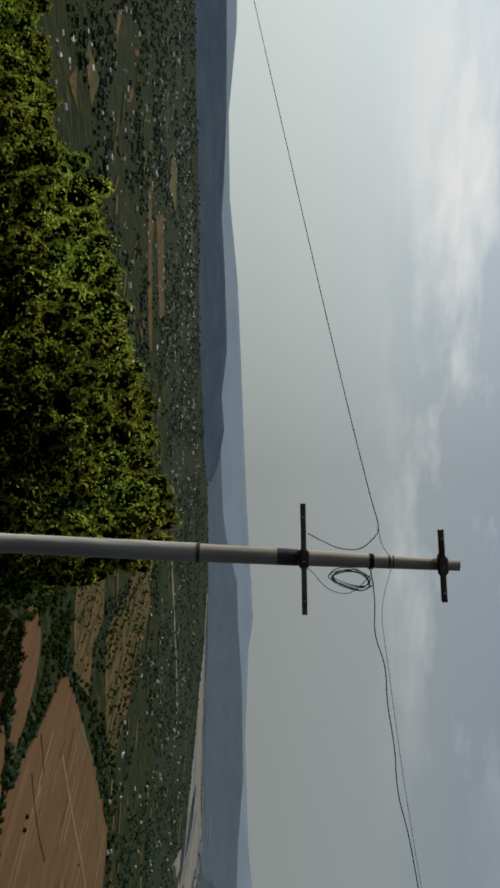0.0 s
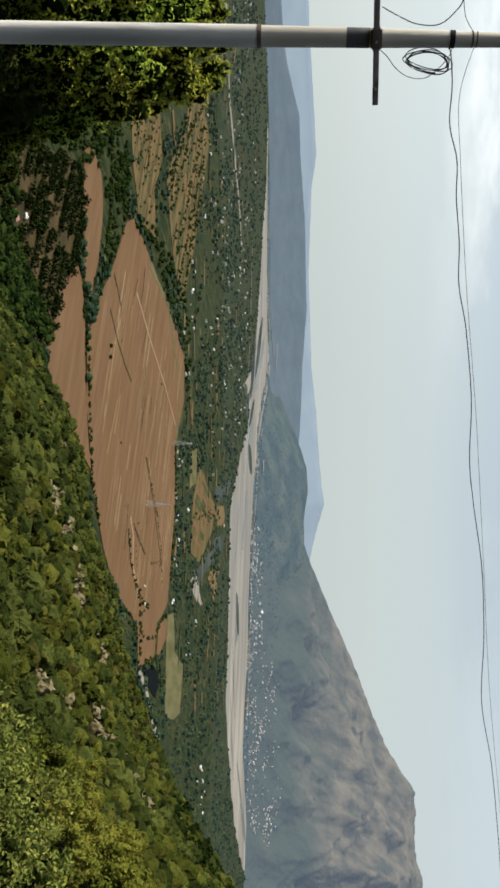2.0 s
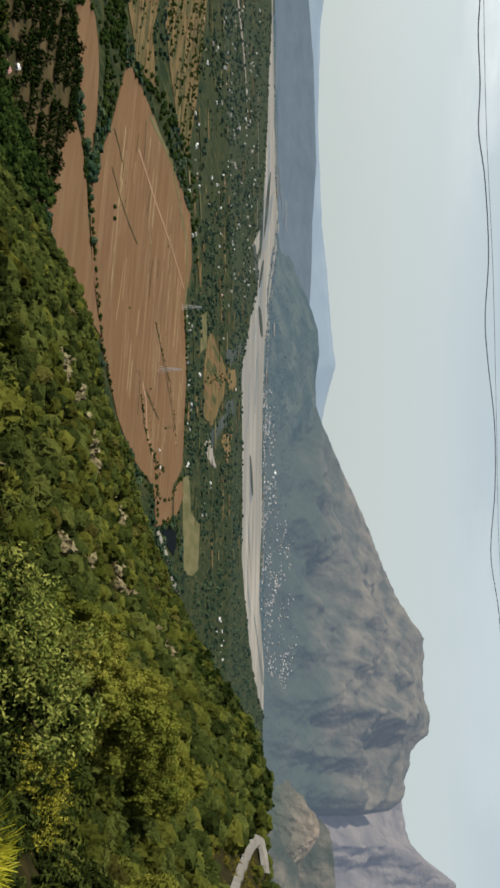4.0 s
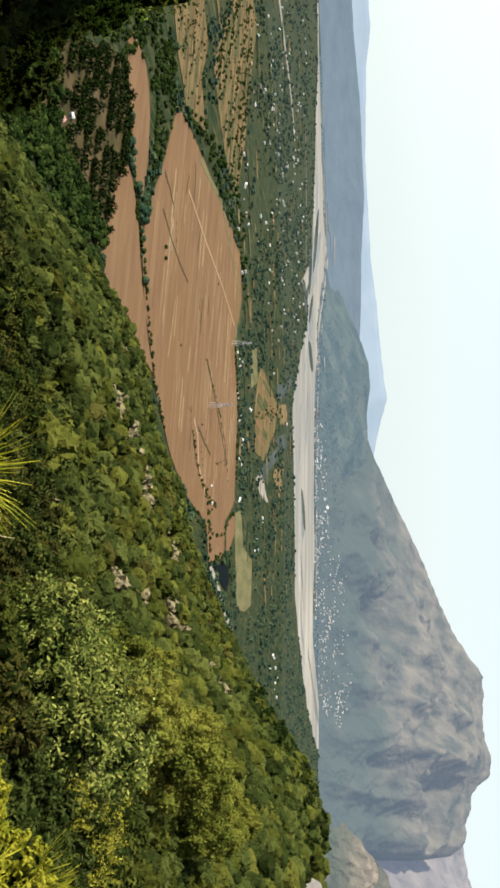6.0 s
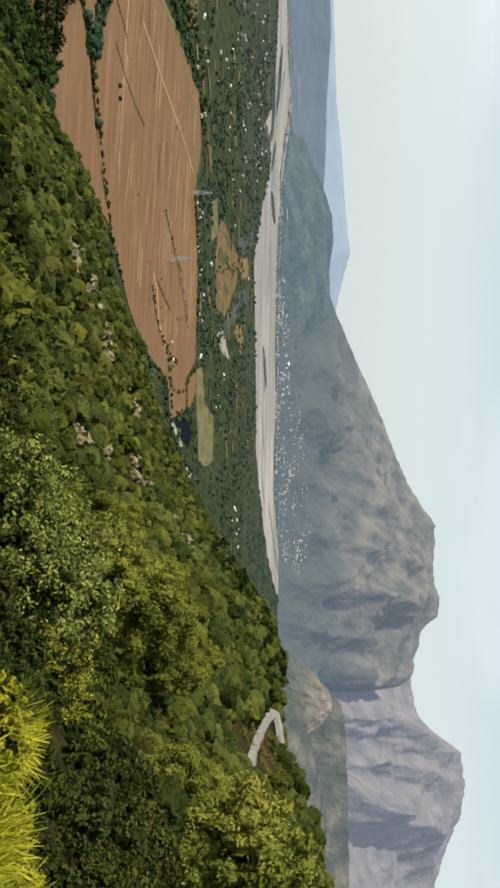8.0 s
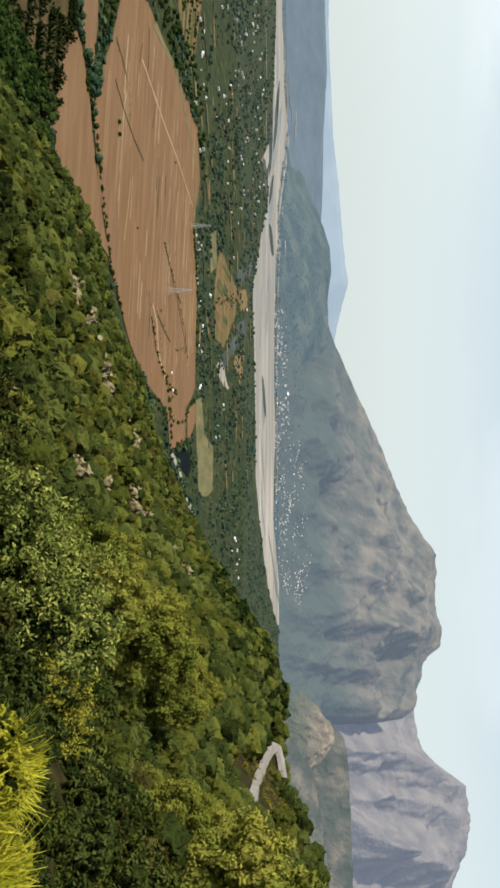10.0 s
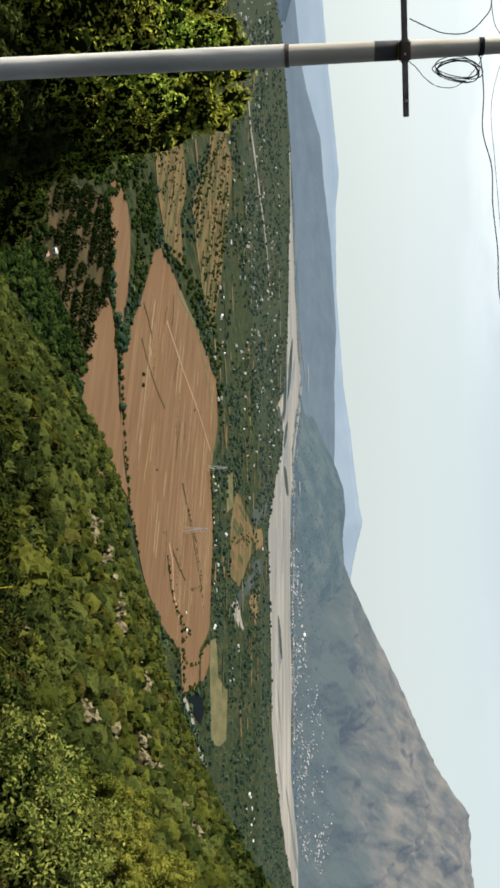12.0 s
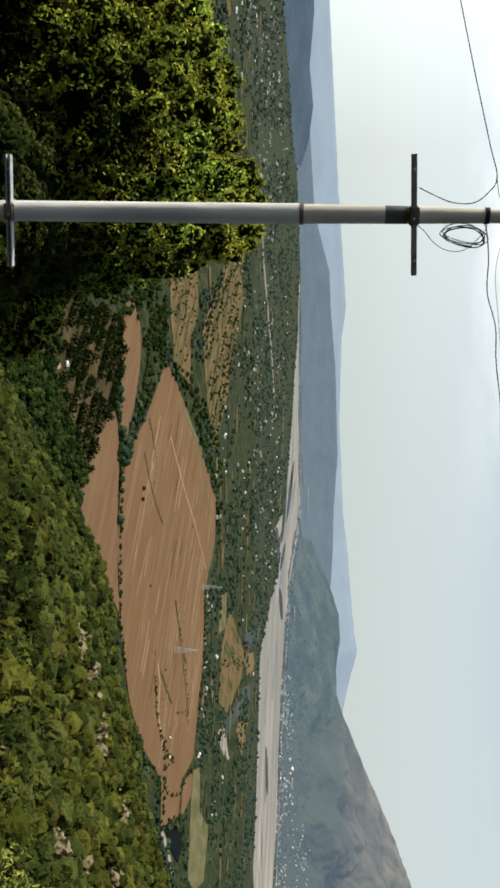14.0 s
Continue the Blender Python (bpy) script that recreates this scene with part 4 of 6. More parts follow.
for text in ("592,781 630,796 663,814", "580,754 619,745 701,767", "322,797 340,803 359,808 398,826 433,848", "295,830 318,838 338,842", "555,876 600,884 643,889 700,893 749,894"):
    ribbon("ditch", plan(text), 2.4, M_DITCH, "dark weedy ditch across the ploughed field", 0.3, "ditch")


# ---- foliage ----
def leaf_cards(count, spread, size, g, shell=0.55, flat=0.8, clumps=0, lift=0.5, loose=0.17, stray=0.42, sprig=0.0):
    """Pointed leaf sprays scattered through a crown of radius 1 (times spread), turned every way."""
    if clumps:
        cc = g.normal(size=(clumps, 3))
        cc[:, 2] = np.maximum(cc[:, 2], -0.9)
        cc /= np.linalg.norm(cc, axis=1)[:, None]
        cc *= g.uniform(0.35, 0.82, (clumps, 1))
        p = cc[np.arange(count) % clumps] + np.clip(g.normal(size=(count, 3)), -1.7, 1.7) * loose
    else:
        p = g.normal(size=(count, 3))
        p *= (g.uniform(shell, 1.0, count) / np.linalg.norm(p, axis=1))[:, None]
    n = p * 0.9 + g.normal(size=(count, 3)) * stray + np.array((0, 0, lift * 0.7))
    if clumps:
        n += (p - cc[np.arange(count) % clumps]) / loose * 0.55
    n /= np.linalg.norm(n, axis=1)[:, None]
    way = g.normal(size=(count, 3))
    if sprig:      # sprays point outwards and up
        way = way * (1 - sprig) + (p * 0.8 + np.array((0, 0, 1.3))) * sprig
        n = n + g.normal(size=(count, 3)) * 0.5
        n /= np.linalg.norm(n, axis=1)[:, None]
        t = way - n * (way * n).sum(1)[:, None]
    else:
        t = np.cross(n, way)
    t /= np.linalg.norm(t, axis=1)[:, None]
    b = np.cross(n, t)
    s = (size * g.uniform(0.6, 1.3, count))[:, None]
    c = p * np.array(spread)
    t, b = t * s, b * s * flat
    v = np.stack([c - t * 0.9, c - b * 0.55, c + t, c + b * 0.55], 1).reshape(-1, 3)
    return v, np.arange(len(v)).reshape(-1, 4)


def lump(g, spread, bumps=0.2, level=1):
    """A rough rounded body of quads."""
    bm = bmesh.new()
    bmesh.ops.create_cube(bm, size=1.0)
    if level:
        bmesh.ops.subdivide_edges(bm, edges=bm.edges, cuts=level, use_grid_fill=True)
    v = np.array([tuple(w.co.normalized()) for w in bm.verts])
    f = np.array([[w.index for w in q.verts] for q in bm.faces])
    bm.free()
    v *= 1 + g.uniform(-bumps, bumps, (len(v), 1))
    return v * np.array(spread), f


def joined(*pieces):
    """Pieces of (verts, quads, material index) as one shape."""
    vs, fs, ms, base = [], [], [], 0
    for v, f, m in pieces:
        vs.append(v)
        fs.append(f + base)
        ms.append(np.full(len(f), m))
        base += len(v)
    return np.concatenate(vs), np.concatenate(fs), np.concatenate(ms)


def scatter(name, spots, shapes, mats, label, category):
    """One joined object of many plants: spots are (x, y, z, size, turn, shape index)."""
    vs, fs, ms, ts, base, g = [], [], [], [], 0, np.random.default_rng(len(spots))
    for x, y, z, s, turn, k in spots:
        (v, f, m), c, n = shapes[k % len(shapes)], math.cos(turn) * s, math.sin(turn) * s
        w = np.empty_like(v)
        w[:, 0], w[:, 1], w[:, 2] = v[:, 0] * c - v[:, 1] * n + x, v[:, 0] * n + v[:, 1] * c + y, v[:, 2] * s + z
        vs.append(w)
        fs.append(f + base)
        ms.append(m)
        ts.append(np.full(len(v), g.uniform(0, 1)))
        base += len(v)
    return tagged(sheet(name, np.concatenate(vs), np.concatenate(fs), mats, np.concatenate(ms), tones=np.concatenate(ts)), label, category, kind="stuff")


def polar(az, r):
    return r * math.sin(radians(az)), r * math.cos(radians(az))


def on_slope(az, el):
    """The ground seen in that direction from the viewpoint."""
    r = 8.0
    while r < 320:
        if 1.6 + r * math.tan(radians(el)) < ground_height(*polar(az, r)):
            return r
        r += 0.7
    return r


rng = np.random.default_rng(4)
rnd = random.Random(11)

# far trees of the valley: fine ones nearer, plain ones far off
near_wood, far_wood, dot_wood = [], [], []
for _ in range(6):
    a, f = lump(rng, (1, 1, 0.9), 0.22, 1)
    a[:, 2] += 0.75
    c, q = leaf_cards(22, (1.05, 1.05, 0.95), 0.36, rng, shell=0.8)
    c[:, 2] += 0.78
    e = a * np.array((0.84, 0.84, 0.84))
    near_wood.append(joined((e, f, 0), (c, q, 0)))
    far_wood.append(joined((a, f, 0)))
    b, f = lump(rng, (1.15, 1.15, 0.95), 0.25, 0)
    b[:, 2] += 0.6
    dot_wood.append(joined((b, f, 0)))
near_spots, far_spots, dot_spots = [], [], []
tries = 0
while tries < 52000:
    tries += 1
    a, r = rnd.uniform(-36, 66), math.exp(rnd.uniform(math.log(500), math.log(3500)))
    x, y = polar(a, r)
    if inside(x, y, ORCHARD):
        continue
    if fbm(x * 0.009, y * 0.005, 5) * 2.0 + 0.5 + (0.2 if r > 1900 else 0) < rnd.random():
        continue
    if any(inside(x, y, o) for o in OPEN) or hill_height(a, r) > VALLEY + 2:
        continue
    s = 1.2 + 3.6 * rnd.random() ** 1.6 if r < 1500 else 1.8 + 3.2 * rnd.random() ** 1.5
    (near_spots if r < 640 else far_spots if r < 800 else dot_spots).append((x, y, VALLEY - 0.5, s, rnd.uniform(0, 6.3), rnd.randrange(6)))


def tree_line(text, gap, size, wander=3.0):
    pts = plan(text)
    for (x0, y0), (x1, y1) in zip(pts, pts[1:]):
        n = max(1, int(math.hypot(x1 - x0, y1 - y0) / gap))
        for k in range(n):
            u = (k + rnd.random()) / n
            near_spots.append((x0 + (x1 - x0) * u + rnd.gauss(0, wander), y0 + (y1 - y0) * u + rnd.gauss(0, wander), VALLEY, size * rnd.uniform(0.6, 1.2),
                               rnd.uniform(0, 6.3), rnd.randrange(6)))


tree_line("278,706 295,705 323,702 364,682", 2.6, 2.4, 2)
tree_line("364,682 438,655 500,655", 3.0, 1.9, 1.6)
tree_line("190,747 236,727 299,703", 3.4, 2.4, 1.6)
tree_line("298,714 288,770 262,810 230,848", 3.0, 2.6, 1.8)
tree_line("284,830 262,890 246,936", 6, 1.9, 3)
tree_line("278,967 337,1068 410,1100 540,1212 650,1205", 5, 3.6, 7)
tree_line("345,1080 420,1170 500,1240 600,1260", 6, 4.0, 10)
tree_line("555,877 606,886 669,902 724,902 777,886", 4.5, 1.5, 1.8)
tree_line("592,781 663,814", 5, 1.2, 1.2)
tree_line("580,754 619,745 701,767 740,800", 4, 2.0, 3)
tree_line("696,763 735,745 765,720", 4, 2.4, 4)
tree_line("302,828 350,846 381,821", 6, 1.0, 1.5)
tree_line("546,755 605,783 688,753", 6, 1.0, 2)
tree_line("690,830 745,893", 7, 1.3, 2)
tree_line("630,682 722,734 786,786 840,895", 6, 2.0, 4)
tree_line("785,742 825,785 862,815 905,806", 4, 2.4, 3)
tree_line("652,1064 740,1030 812,940", 5, 2.6, 4)
FOOT_WOOD = plan("147,523 157,550 183,571 225,591 253,605 278,601 214,544 166,512")
for _ in range(900):      # tall dark trees between the orchard and the hill
    x, y = rnd.uniform(130, 300), rnd.uniform(470, 650)
    if inside(x, y, FOOT_WOOD):
        near_spots.append((x, y, ground_height(x, y) - 0.5, rnd.uniform(3.4, 5.6), rnd.uniform(0, 6.3), rnd.randrange(6)))
for _ in range(520):      # dense dark wood between the orchard and the hill
    a, r = rnd.uniform(10, 27), rnd.uniform(505, 650)
    x, y = polar(a, r)
    if inside(x, y, ORCHARD) and r > 610 - (a - 10) * 2 or inside(x, y, FIELD_STRIP):
        continue
    near_spots.append((x, y, ground_height(x, y) - 0.5, rnd.uniform(2.6, 4.6), rnd.uniform(0, 6.3), rnd.randrange(6)))
xs, ys = zip(*SCRUB)
for _ in range(700):
    x, y = rnd.uniform(min(xs), max(xs)), rnd.uniform(min(ys), max(ys))
    if inside(x, y, SCRUB) and fbm(x * 0.03, y * 0.03, 61) > rnd.uniform(-0.4, 0.3):
        near_spots.append((x, y, VALLEY, rnd.uniform(1.3, 3.2), rnd.uniform(0, 6.3), rnd.randrange(6)))
WEDGE = plan("226,850 255,818 284,780 282,820 262,885 248,935 215,960 180,900")
for _ in range(420):
    x, y = rnd.uniform(175, 290), rnd.uniform(775, 965)
    if inside(x, y, WEDGE) and fbm(x * 0.02, y * 0.02, 51) > rnd.uniform(-0.5, 0.3):
        near_spots.append((x, y, VALLEY, rnd.uniform(1.4, 3.4), rnd.uniform(0, 6.3), rnd.randrange(6)))
WOOD_TOP = plan("96,600 120,620 132,690 165,775 185,815 165,850 135,845 110,720")
for _ in range(520):      # scattered dark trees on the grass above the orchard
    x, y = rnd.uniform(90, 190), rnd.uniform(595, 855)
    if inside(x, y, WOOD_TOP) and not inside(x, y, ORCHARD) and fbm(x * 0.03, y * 0.02, 71) > rnd.uniform(-0.5, 0.2):
        near_spots.append((x, y, VALLEY, rnd.uniform(1.6, 3.8), rnd.uniform(0, 6.3), rnd.randrange(6)))
tree_line("222,1005 150,1131", 5, 1.6, 3)
tree_line("253,1012 169,1164", 5, 1.6, 3)
tree_line("290,1192 234,1351", 5, 2.2, 3)
tree_line("330,1190 260,1420 250,1560", 6, 2.4, 5)
tree_line("400,1200 330,1420 280,1600", 6, 2.4, 5)
tree_line("440,1210 380,1400 330,1560", 6, 2.4, 5)
tree_line("300,1190 262,1330 225,1440", 6, 2.2, 4)
tree_line("470,1240 420,1380 380,1500", 6, 2.6, 5)
tree_line("190,1000 140,1100 135,1170", 6, 1.8, 3)
tree_line("856,1160 960,1300 1030,1400", 7, 2.0, 6)
for x, y in plan("356,779 365,771 470,770 604,800 520,1010"):
    near_spots.append((x, y, VALLEY, 2.6 if y < 782 and x < 370 else 1.6, 0.5, 1))
for _ in range(130):
    x, y = rnd.uniform(115, 300), rnd.uniform(975, 1160)
    if inside(x, y, FIELD_TAN):
        near_spots.append((x, y, VALLEY + 0.5, rnd.uniform(0.9, 2.0), rnd.uniform(0, 6), rnd.randrange(6)))
for _ in range(330):
    x, y = rnd.uniform(180, 490), rnd.uniform(1180, 1660)
    if inside(x, y, FIELD_TAN_FAR):
        near_spots.append((x, y, VALLEY + 0.5, rnd.uniform(1.0, 2.8), rnd.uniform(0, 6), rnd.randrange(6)))
scatter("valley_woods", near_spots, near_wood, [M_WOOD_NEAR], "dark green trees and hedges between the fields", "woods")
for _ in range(900):      # woods and gardens on the far bank, up to the mountain's foot
    a, r = rnd.uniform(27, 63), rnd.uniform(2350, 3500)
    x, y = polar(a, r)
    if inside(x, y, RIVER) or fbm(x * 0.004, y * 0.004, 31) < -0.15:
        continue
    z = land_height(x, y)
    if z < VALLEY + 3:
        dot_spots.append((x, y, z - 0.5, rnd.uniform(2.4, 5.0), rnd.uniform(0, 6.3), rnd.randrange(6)))
foot_spots = []
for _ in range(4200):
    a, r = rnd.uniform(30, 61), rnd.uniform(2500, 3500)
    x, y = polar(a, r)
    if inside(x, y, RIVER) or fbm(x * 0.006, y * 0.006, 41) < rnd.uniform(-0.5, 0.2):
        continue
    z = land_height(x, y)
    if VALLEY + 3 < z < VALLEY + 75:
        foot_spots.append((x, y, z - 0.5, rnd.uniform(1.6, 3.4), rnd.uniform(0, 6.3), rnd.randrange(6)))
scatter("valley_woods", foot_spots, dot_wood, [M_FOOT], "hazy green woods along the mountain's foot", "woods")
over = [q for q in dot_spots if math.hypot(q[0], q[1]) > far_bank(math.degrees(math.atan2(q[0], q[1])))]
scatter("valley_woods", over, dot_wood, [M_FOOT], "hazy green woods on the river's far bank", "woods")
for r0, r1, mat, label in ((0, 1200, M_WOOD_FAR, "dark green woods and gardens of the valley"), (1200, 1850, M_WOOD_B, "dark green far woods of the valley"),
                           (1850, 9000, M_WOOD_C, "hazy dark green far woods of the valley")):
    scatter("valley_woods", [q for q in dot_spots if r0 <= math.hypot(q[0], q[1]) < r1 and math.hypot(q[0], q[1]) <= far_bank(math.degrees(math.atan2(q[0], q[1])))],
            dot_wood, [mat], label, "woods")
scatter("valley_woods", far_spots, far_wood, [M_WOOD_FAR], "dark green distant woods along the river plain", "woods")

# ---- hillside shrubs ----
M_GREENS = [M_LEAF, M_LEAF_D, M_LEAF_Y]


def clumped(clumps, cards, size, g, spread, radius=0.2, level=1, shell=(0.45, 0.86), centre=0.0, filled=0, body=0.55, tall=0.9, sprig=0.0):
    """Leaf clumps: each a small uneven body wrapped in leaf sprays, spread through a crown."""
    cc = g.normal(size=(clumps, 3))
    cc /= np.linalg.norm(cc, axis=1)[:, None]
    cc *= g.uniform(*shell, (clumps, 1))
    pieces, sp = [], np.array(spread)
    mean = float(np.mean(sp))
    for c in cc:
        rad = radius * mean * g.uniform(0.7, 1.25)
        v, f = leaf_cards(cards, (rad, rad, rad * tall), size, g, shell=max(0.6, body), flat=0.75, stray=0.26, lift=0.35, sprig=sprig)
        at = c * sp + np.array((0, 0, centre))
        pieces.append((v + at, f, 0))
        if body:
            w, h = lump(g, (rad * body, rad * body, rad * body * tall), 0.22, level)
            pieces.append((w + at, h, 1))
    if filled:      # leaves deep inside the crown; M_CORE paints their shade
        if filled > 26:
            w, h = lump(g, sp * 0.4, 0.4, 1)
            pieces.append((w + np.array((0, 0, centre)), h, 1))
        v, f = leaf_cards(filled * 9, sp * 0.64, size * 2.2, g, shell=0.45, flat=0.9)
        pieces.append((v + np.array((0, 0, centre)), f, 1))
    return joined(*pieces)


def bush_shape(g, clumps, cards, size, radius, body=0.62, level=0):
    """A shrub of leaf clumps, the hollows between them painted dark as shade."""
    sp = np.array((0.95, g.uniform(0.75, 0.95), g.uniform(0.8, 1.15)))
    return clumped(clumps, cards, size, g, sp, radius, level, (0.3, 0.66), 0.6, 0, body, 0.95)


def craggy(g, cards, size, cuts=3, deep=0.55, core=0):
    """A shrub: an uneven body with hollows, beset with leaf sprays that stand off its surface."""
    sp = np.array((0.95, g.uniform(0.75, 0.95), g.uniform(0.8, 1.1)))
    off = g.uniform(0, 90)

    def reach(d):      # rounded lobes with creases between them
        n = abs(fbm(d[0] * 1.9 + off, d[1] * 1.9, d[2] * 1.9, 2)) + 0.5 * abs(fbm(d[0] * 4.2 + off, d[1] * 4.2, d[2] * 4.2, 2))
        return 0.76 + n * deep + 0.2 * fbm(d[0] * 1.1, d[1] * 1.1 + off, d[2] * 1.1, 2)

    v, f = lump(g, (1, 1, 1), 0.06, cuts)
    v = np.array([p * reach(p) for p in v]) * 0.93
    d = g.normal(size=(cards, 3))
    d /= np.linalg.norm(d, axis=1)[:, None]
    p = np.array([q * reach(q) for q in d]) * g.uniform(0.92, 1.14, (cards, 1))
    n = d + g.normal(size=(cards, 3)) * 0.34 + np.array((0, 0, 0.25))
    n /= np.linalg.norm(n, axis=1)[:, None]
    t = np.cross(n, g.normal(size=(cards, 3)))
    t /= np.linalg.norm(t, axis=1)[:, None]
    b = np.cross(n, t)
    z = (size * g.uniform(0.55, 1.35, cards))[:, None]
    c = np.stack([p - t * z, p - b * z * 0.5, p + t * z, p + b * z * 0.5], 1).reshape(-1, 3)
    up = np.array((0, 0, 0.55))
    return joined((v * sp + up, f, core), (c * sp + up, np.arange(len(c)).reshape(-1, 4), 0))


bush_far = [craggy(rng, 60, 0.105, 3, 0.5) for _ in range(8)]
bush_mid = [craggy(rng, 260, 0.075, 6, 0.6) for _ in range(8)]
bush_fine = [bush_shape(rng, 46, 40, 0.062, 0.19, 0.6, 1) for _ in range(3)]
bush_near = [bush_shape(rng, 18, 56, 0.08, 0.29, 0.66, 1) for _ in range(8)]
BEND = [(70.2, 104, -5.75), (69.66, 106, -5.55), (68.9, 109, -5.4), (68.26, 112, -5.16), (67.5, 116, -4.9), (67.0, 121, -4.62), (66.7, 127, -4.35), (66.8, 134, -4.1), (67.4, 140, -3.9), (68.5, 145, -3.7)]
BEND = [(a, min(on_slope(a, e), 215.0), e) for a, r, e in BEND]
for _ in range(2):
    BEND = [(a, (BEND[max(i - 1, 0)][1] + r + BEND[min(i + 1, len(BEND) - 1)][1]) / 3, e) for i, (a, r, e) in enumerate(BEND)]
ROAD_BEND = [polar(a, r) for a, r, e in BEND]
OUTCROPS = ((35, -18.8, 1.9, 6), (36.4, -18.4, 1.6, 5), (38, -17.6, 1.7, 6), (39.6, -17.0, 1.4, 5), (41, -16.5, 1.7, 6), (42.5, -16.2, 1.3, 5), (45.8, -14.7, 2.1, 6),
                             (50.5, -14.5, 1.7, 6), (51.8, -13.6, 1.6, 6), (52.8, -12.9, 1.6, 6), (53.6, -12.3, 1.6, 6), (54.5, -11.6, 1.4, 5), (55.4, -11.0, 1.4, 5), (56.2, -10.3, 1.4, 5),
                             (49, -16.5, 1.2, 4), (47.5, -18.5, 1.1, 4), (12.6, -22.6, 1.6, 7), (13.8, -23.0, 1.4, 6), (43.7, -23.6, 0.5, 4), (58.5, -12.4, 1.0, 4), (31.5, -17.6, 1.2, 3))
ROCK_SPOTS = [(polar(az, on_slope(az, el)), size) for az, el, size, stones in OUTCROPS]
far_sets, near_list, taken = ([], [], []), [], {}
count = misses = 0
while count < 6400:
    a = rnd.uniform(6.5, 88)
    d, rb, near = (float(v) for v in brow(a))
    r = 6 + (rb * 1.1 - 6) * rnd.random() ** 0.9
    x, y = polar(a, r)
    bare = fbm(x * 0.03, y * 0.03, 8)
    if bare < (-0.22 if 38 < a < 57 and r > 60 else -0.5) and rnd.random() < 0.55:
        continue
    if any(math.hypot(x * k - u, y * k - w) < 5.5 for u, w in ROAD_BEND for k in (1.0, 1.02, 1.045, 1.07)) or (65 < a < 71 and 105 < r < 215 and rnd.random() < 0.5):
        continue
    if any(math.hypot(x * k - u, y * k - w) < 1.9 * size for (u, w), size in ROCK_SPOTS for k in (1.0, 1.02, 1.045, 1.07, 1.1)):
        continue
    if 68.5 < a < 80 and r > 118 and rnd.random() < 0.85:
        continue
    s = rnd.uniform(0.85, 2.1) * (0.16 + 0.84 * min(1, r / 110) ** 0.75)
    cell = 2.0
    key = (int(x // cell), int(y // cell))
    if any(math.hypot(x - u, y - w) < 0.68 * (s + q) for i in (-2, -1, 0, 1, 2) for k in (-2, -1, 0, 1, 2) for u, w, q in taken.get((key[0] + i, key[1] + k), ())):
        misses += 1
        if misses > 60000:
            break
        continue
    taken.setdefault(key, []).append((x, y, s))
    hue = 0.5 * fbm(x * 0.02, y * 0.02, 21) + rnd.gauss(0.05, 0.3) + (0.12 if 44 < a < 58 else 0)
    k = 2 if hue > 0.66 else 1 if hue < (0.26 if a < 40 else 0.16) else 0
    spot = (x, y, ground_height(x, y) - 0.2, s, rnd.uniform(0, 6.3), rnd.randrange(8))
    count += 1
    if r < 62:
        near_list.append((r, k, spot))
    else:
        far_sets[k].append(spot)
for _ in range(420):
    a, r = rnd.uniform(52, 67), rnd.uniform(130, 270)
    x, y = polar(a, r)
    if not any(math.hypot(x * k - u, y * k - w) < 5.0 for u, w in ROAD_BEND for k in (1.0, 1.02, 1.045)) and not any(math.hypot(x - u, y - w) < 4 for (u, w), size in ROCK_SPOTS):
        far_sets[rnd.choice((0, 1, 1))].append((x, y, ground_height(x, y) - 0.2, rnd.uniform(1.3, 2.9), rnd.uniform(0, 6.3), rnd.randrange(8)))
for k, (mat, label) in enumerate(((M_LEAF, "olive green shrubs covering the hillside"), (M_LEAF_D, "dark green shrubs covering the hillside"),
                                  (M_LEAF_Y, "dry yellowish shrubs on the hillside"))):
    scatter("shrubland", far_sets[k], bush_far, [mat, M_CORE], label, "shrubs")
for _ in range(330):
    a, r = rnd.uniform(13, 82), 5 + 22 * rnd.random()
    x, y = polar(a, r)
    s = (0.22 + r * 0.026) * rnd.uniform(0.6, 1.25)
    near_list.append((r, 1 if 60 < a < 71 and r < 16 else rnd.choice((0, 0, 1, 2)), (x, y, ground_height(x, y) - 0.12, s, rnd.uniform(0, 6.3), rnd.randrange(8))))
near_list.sort(key=lambda q: q[0])


def shrub_master(k, shape, label):
    root = new("shrub")
    v, f, m = shape
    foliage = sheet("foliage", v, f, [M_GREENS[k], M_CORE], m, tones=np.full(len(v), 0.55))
    foliage.parent = root
    bm = bmesh.new()
    for i in range(4):
        t = i * 1.7
        tube([(0, 0, -0.15), (math.cos(t) * 0.25, math.sin(t) * 0.25, 0.3), (math.cos(t) * 0.5, math.sin(t) * 0.5, 0.62)], [0.035, 0.025, 0.012], 5, bm)
    part("stem", bm, M_BARK, root)
    return tagged(root, label, "shrub", "shrubs on the near slope")


masters = {}
rest, far_rest = ([], [], []), ([], [], [])
for i, (r, k, (x, y, z, s, turn, shape)) in enumerate(near_list):
    if i >= 260:
        (rest if r < 26 else far_rest)[k].append((x, y, z, s, turn, shape))
        continue
    fine = r < 13
    key = (k, shape % 3, fine)
    m = pose(x, y, z, 0, 0, math.degrees(turn))
    if key in masters:
        ob = copy_thing(masters[key], m)
    else:
        ob = masters[key] = shrub_master(k, (bush_fine if fine else bush_near)[shape % 3 + (0 if fine else k)], ("olive green leafy shrub on the dry slope", "dark green leafy shrub on the dry slope",
                                                                      "yellowing dry shrub on the slope")[k])
        ob.matrix_basis = m
    ob.scale = (s, s, s)
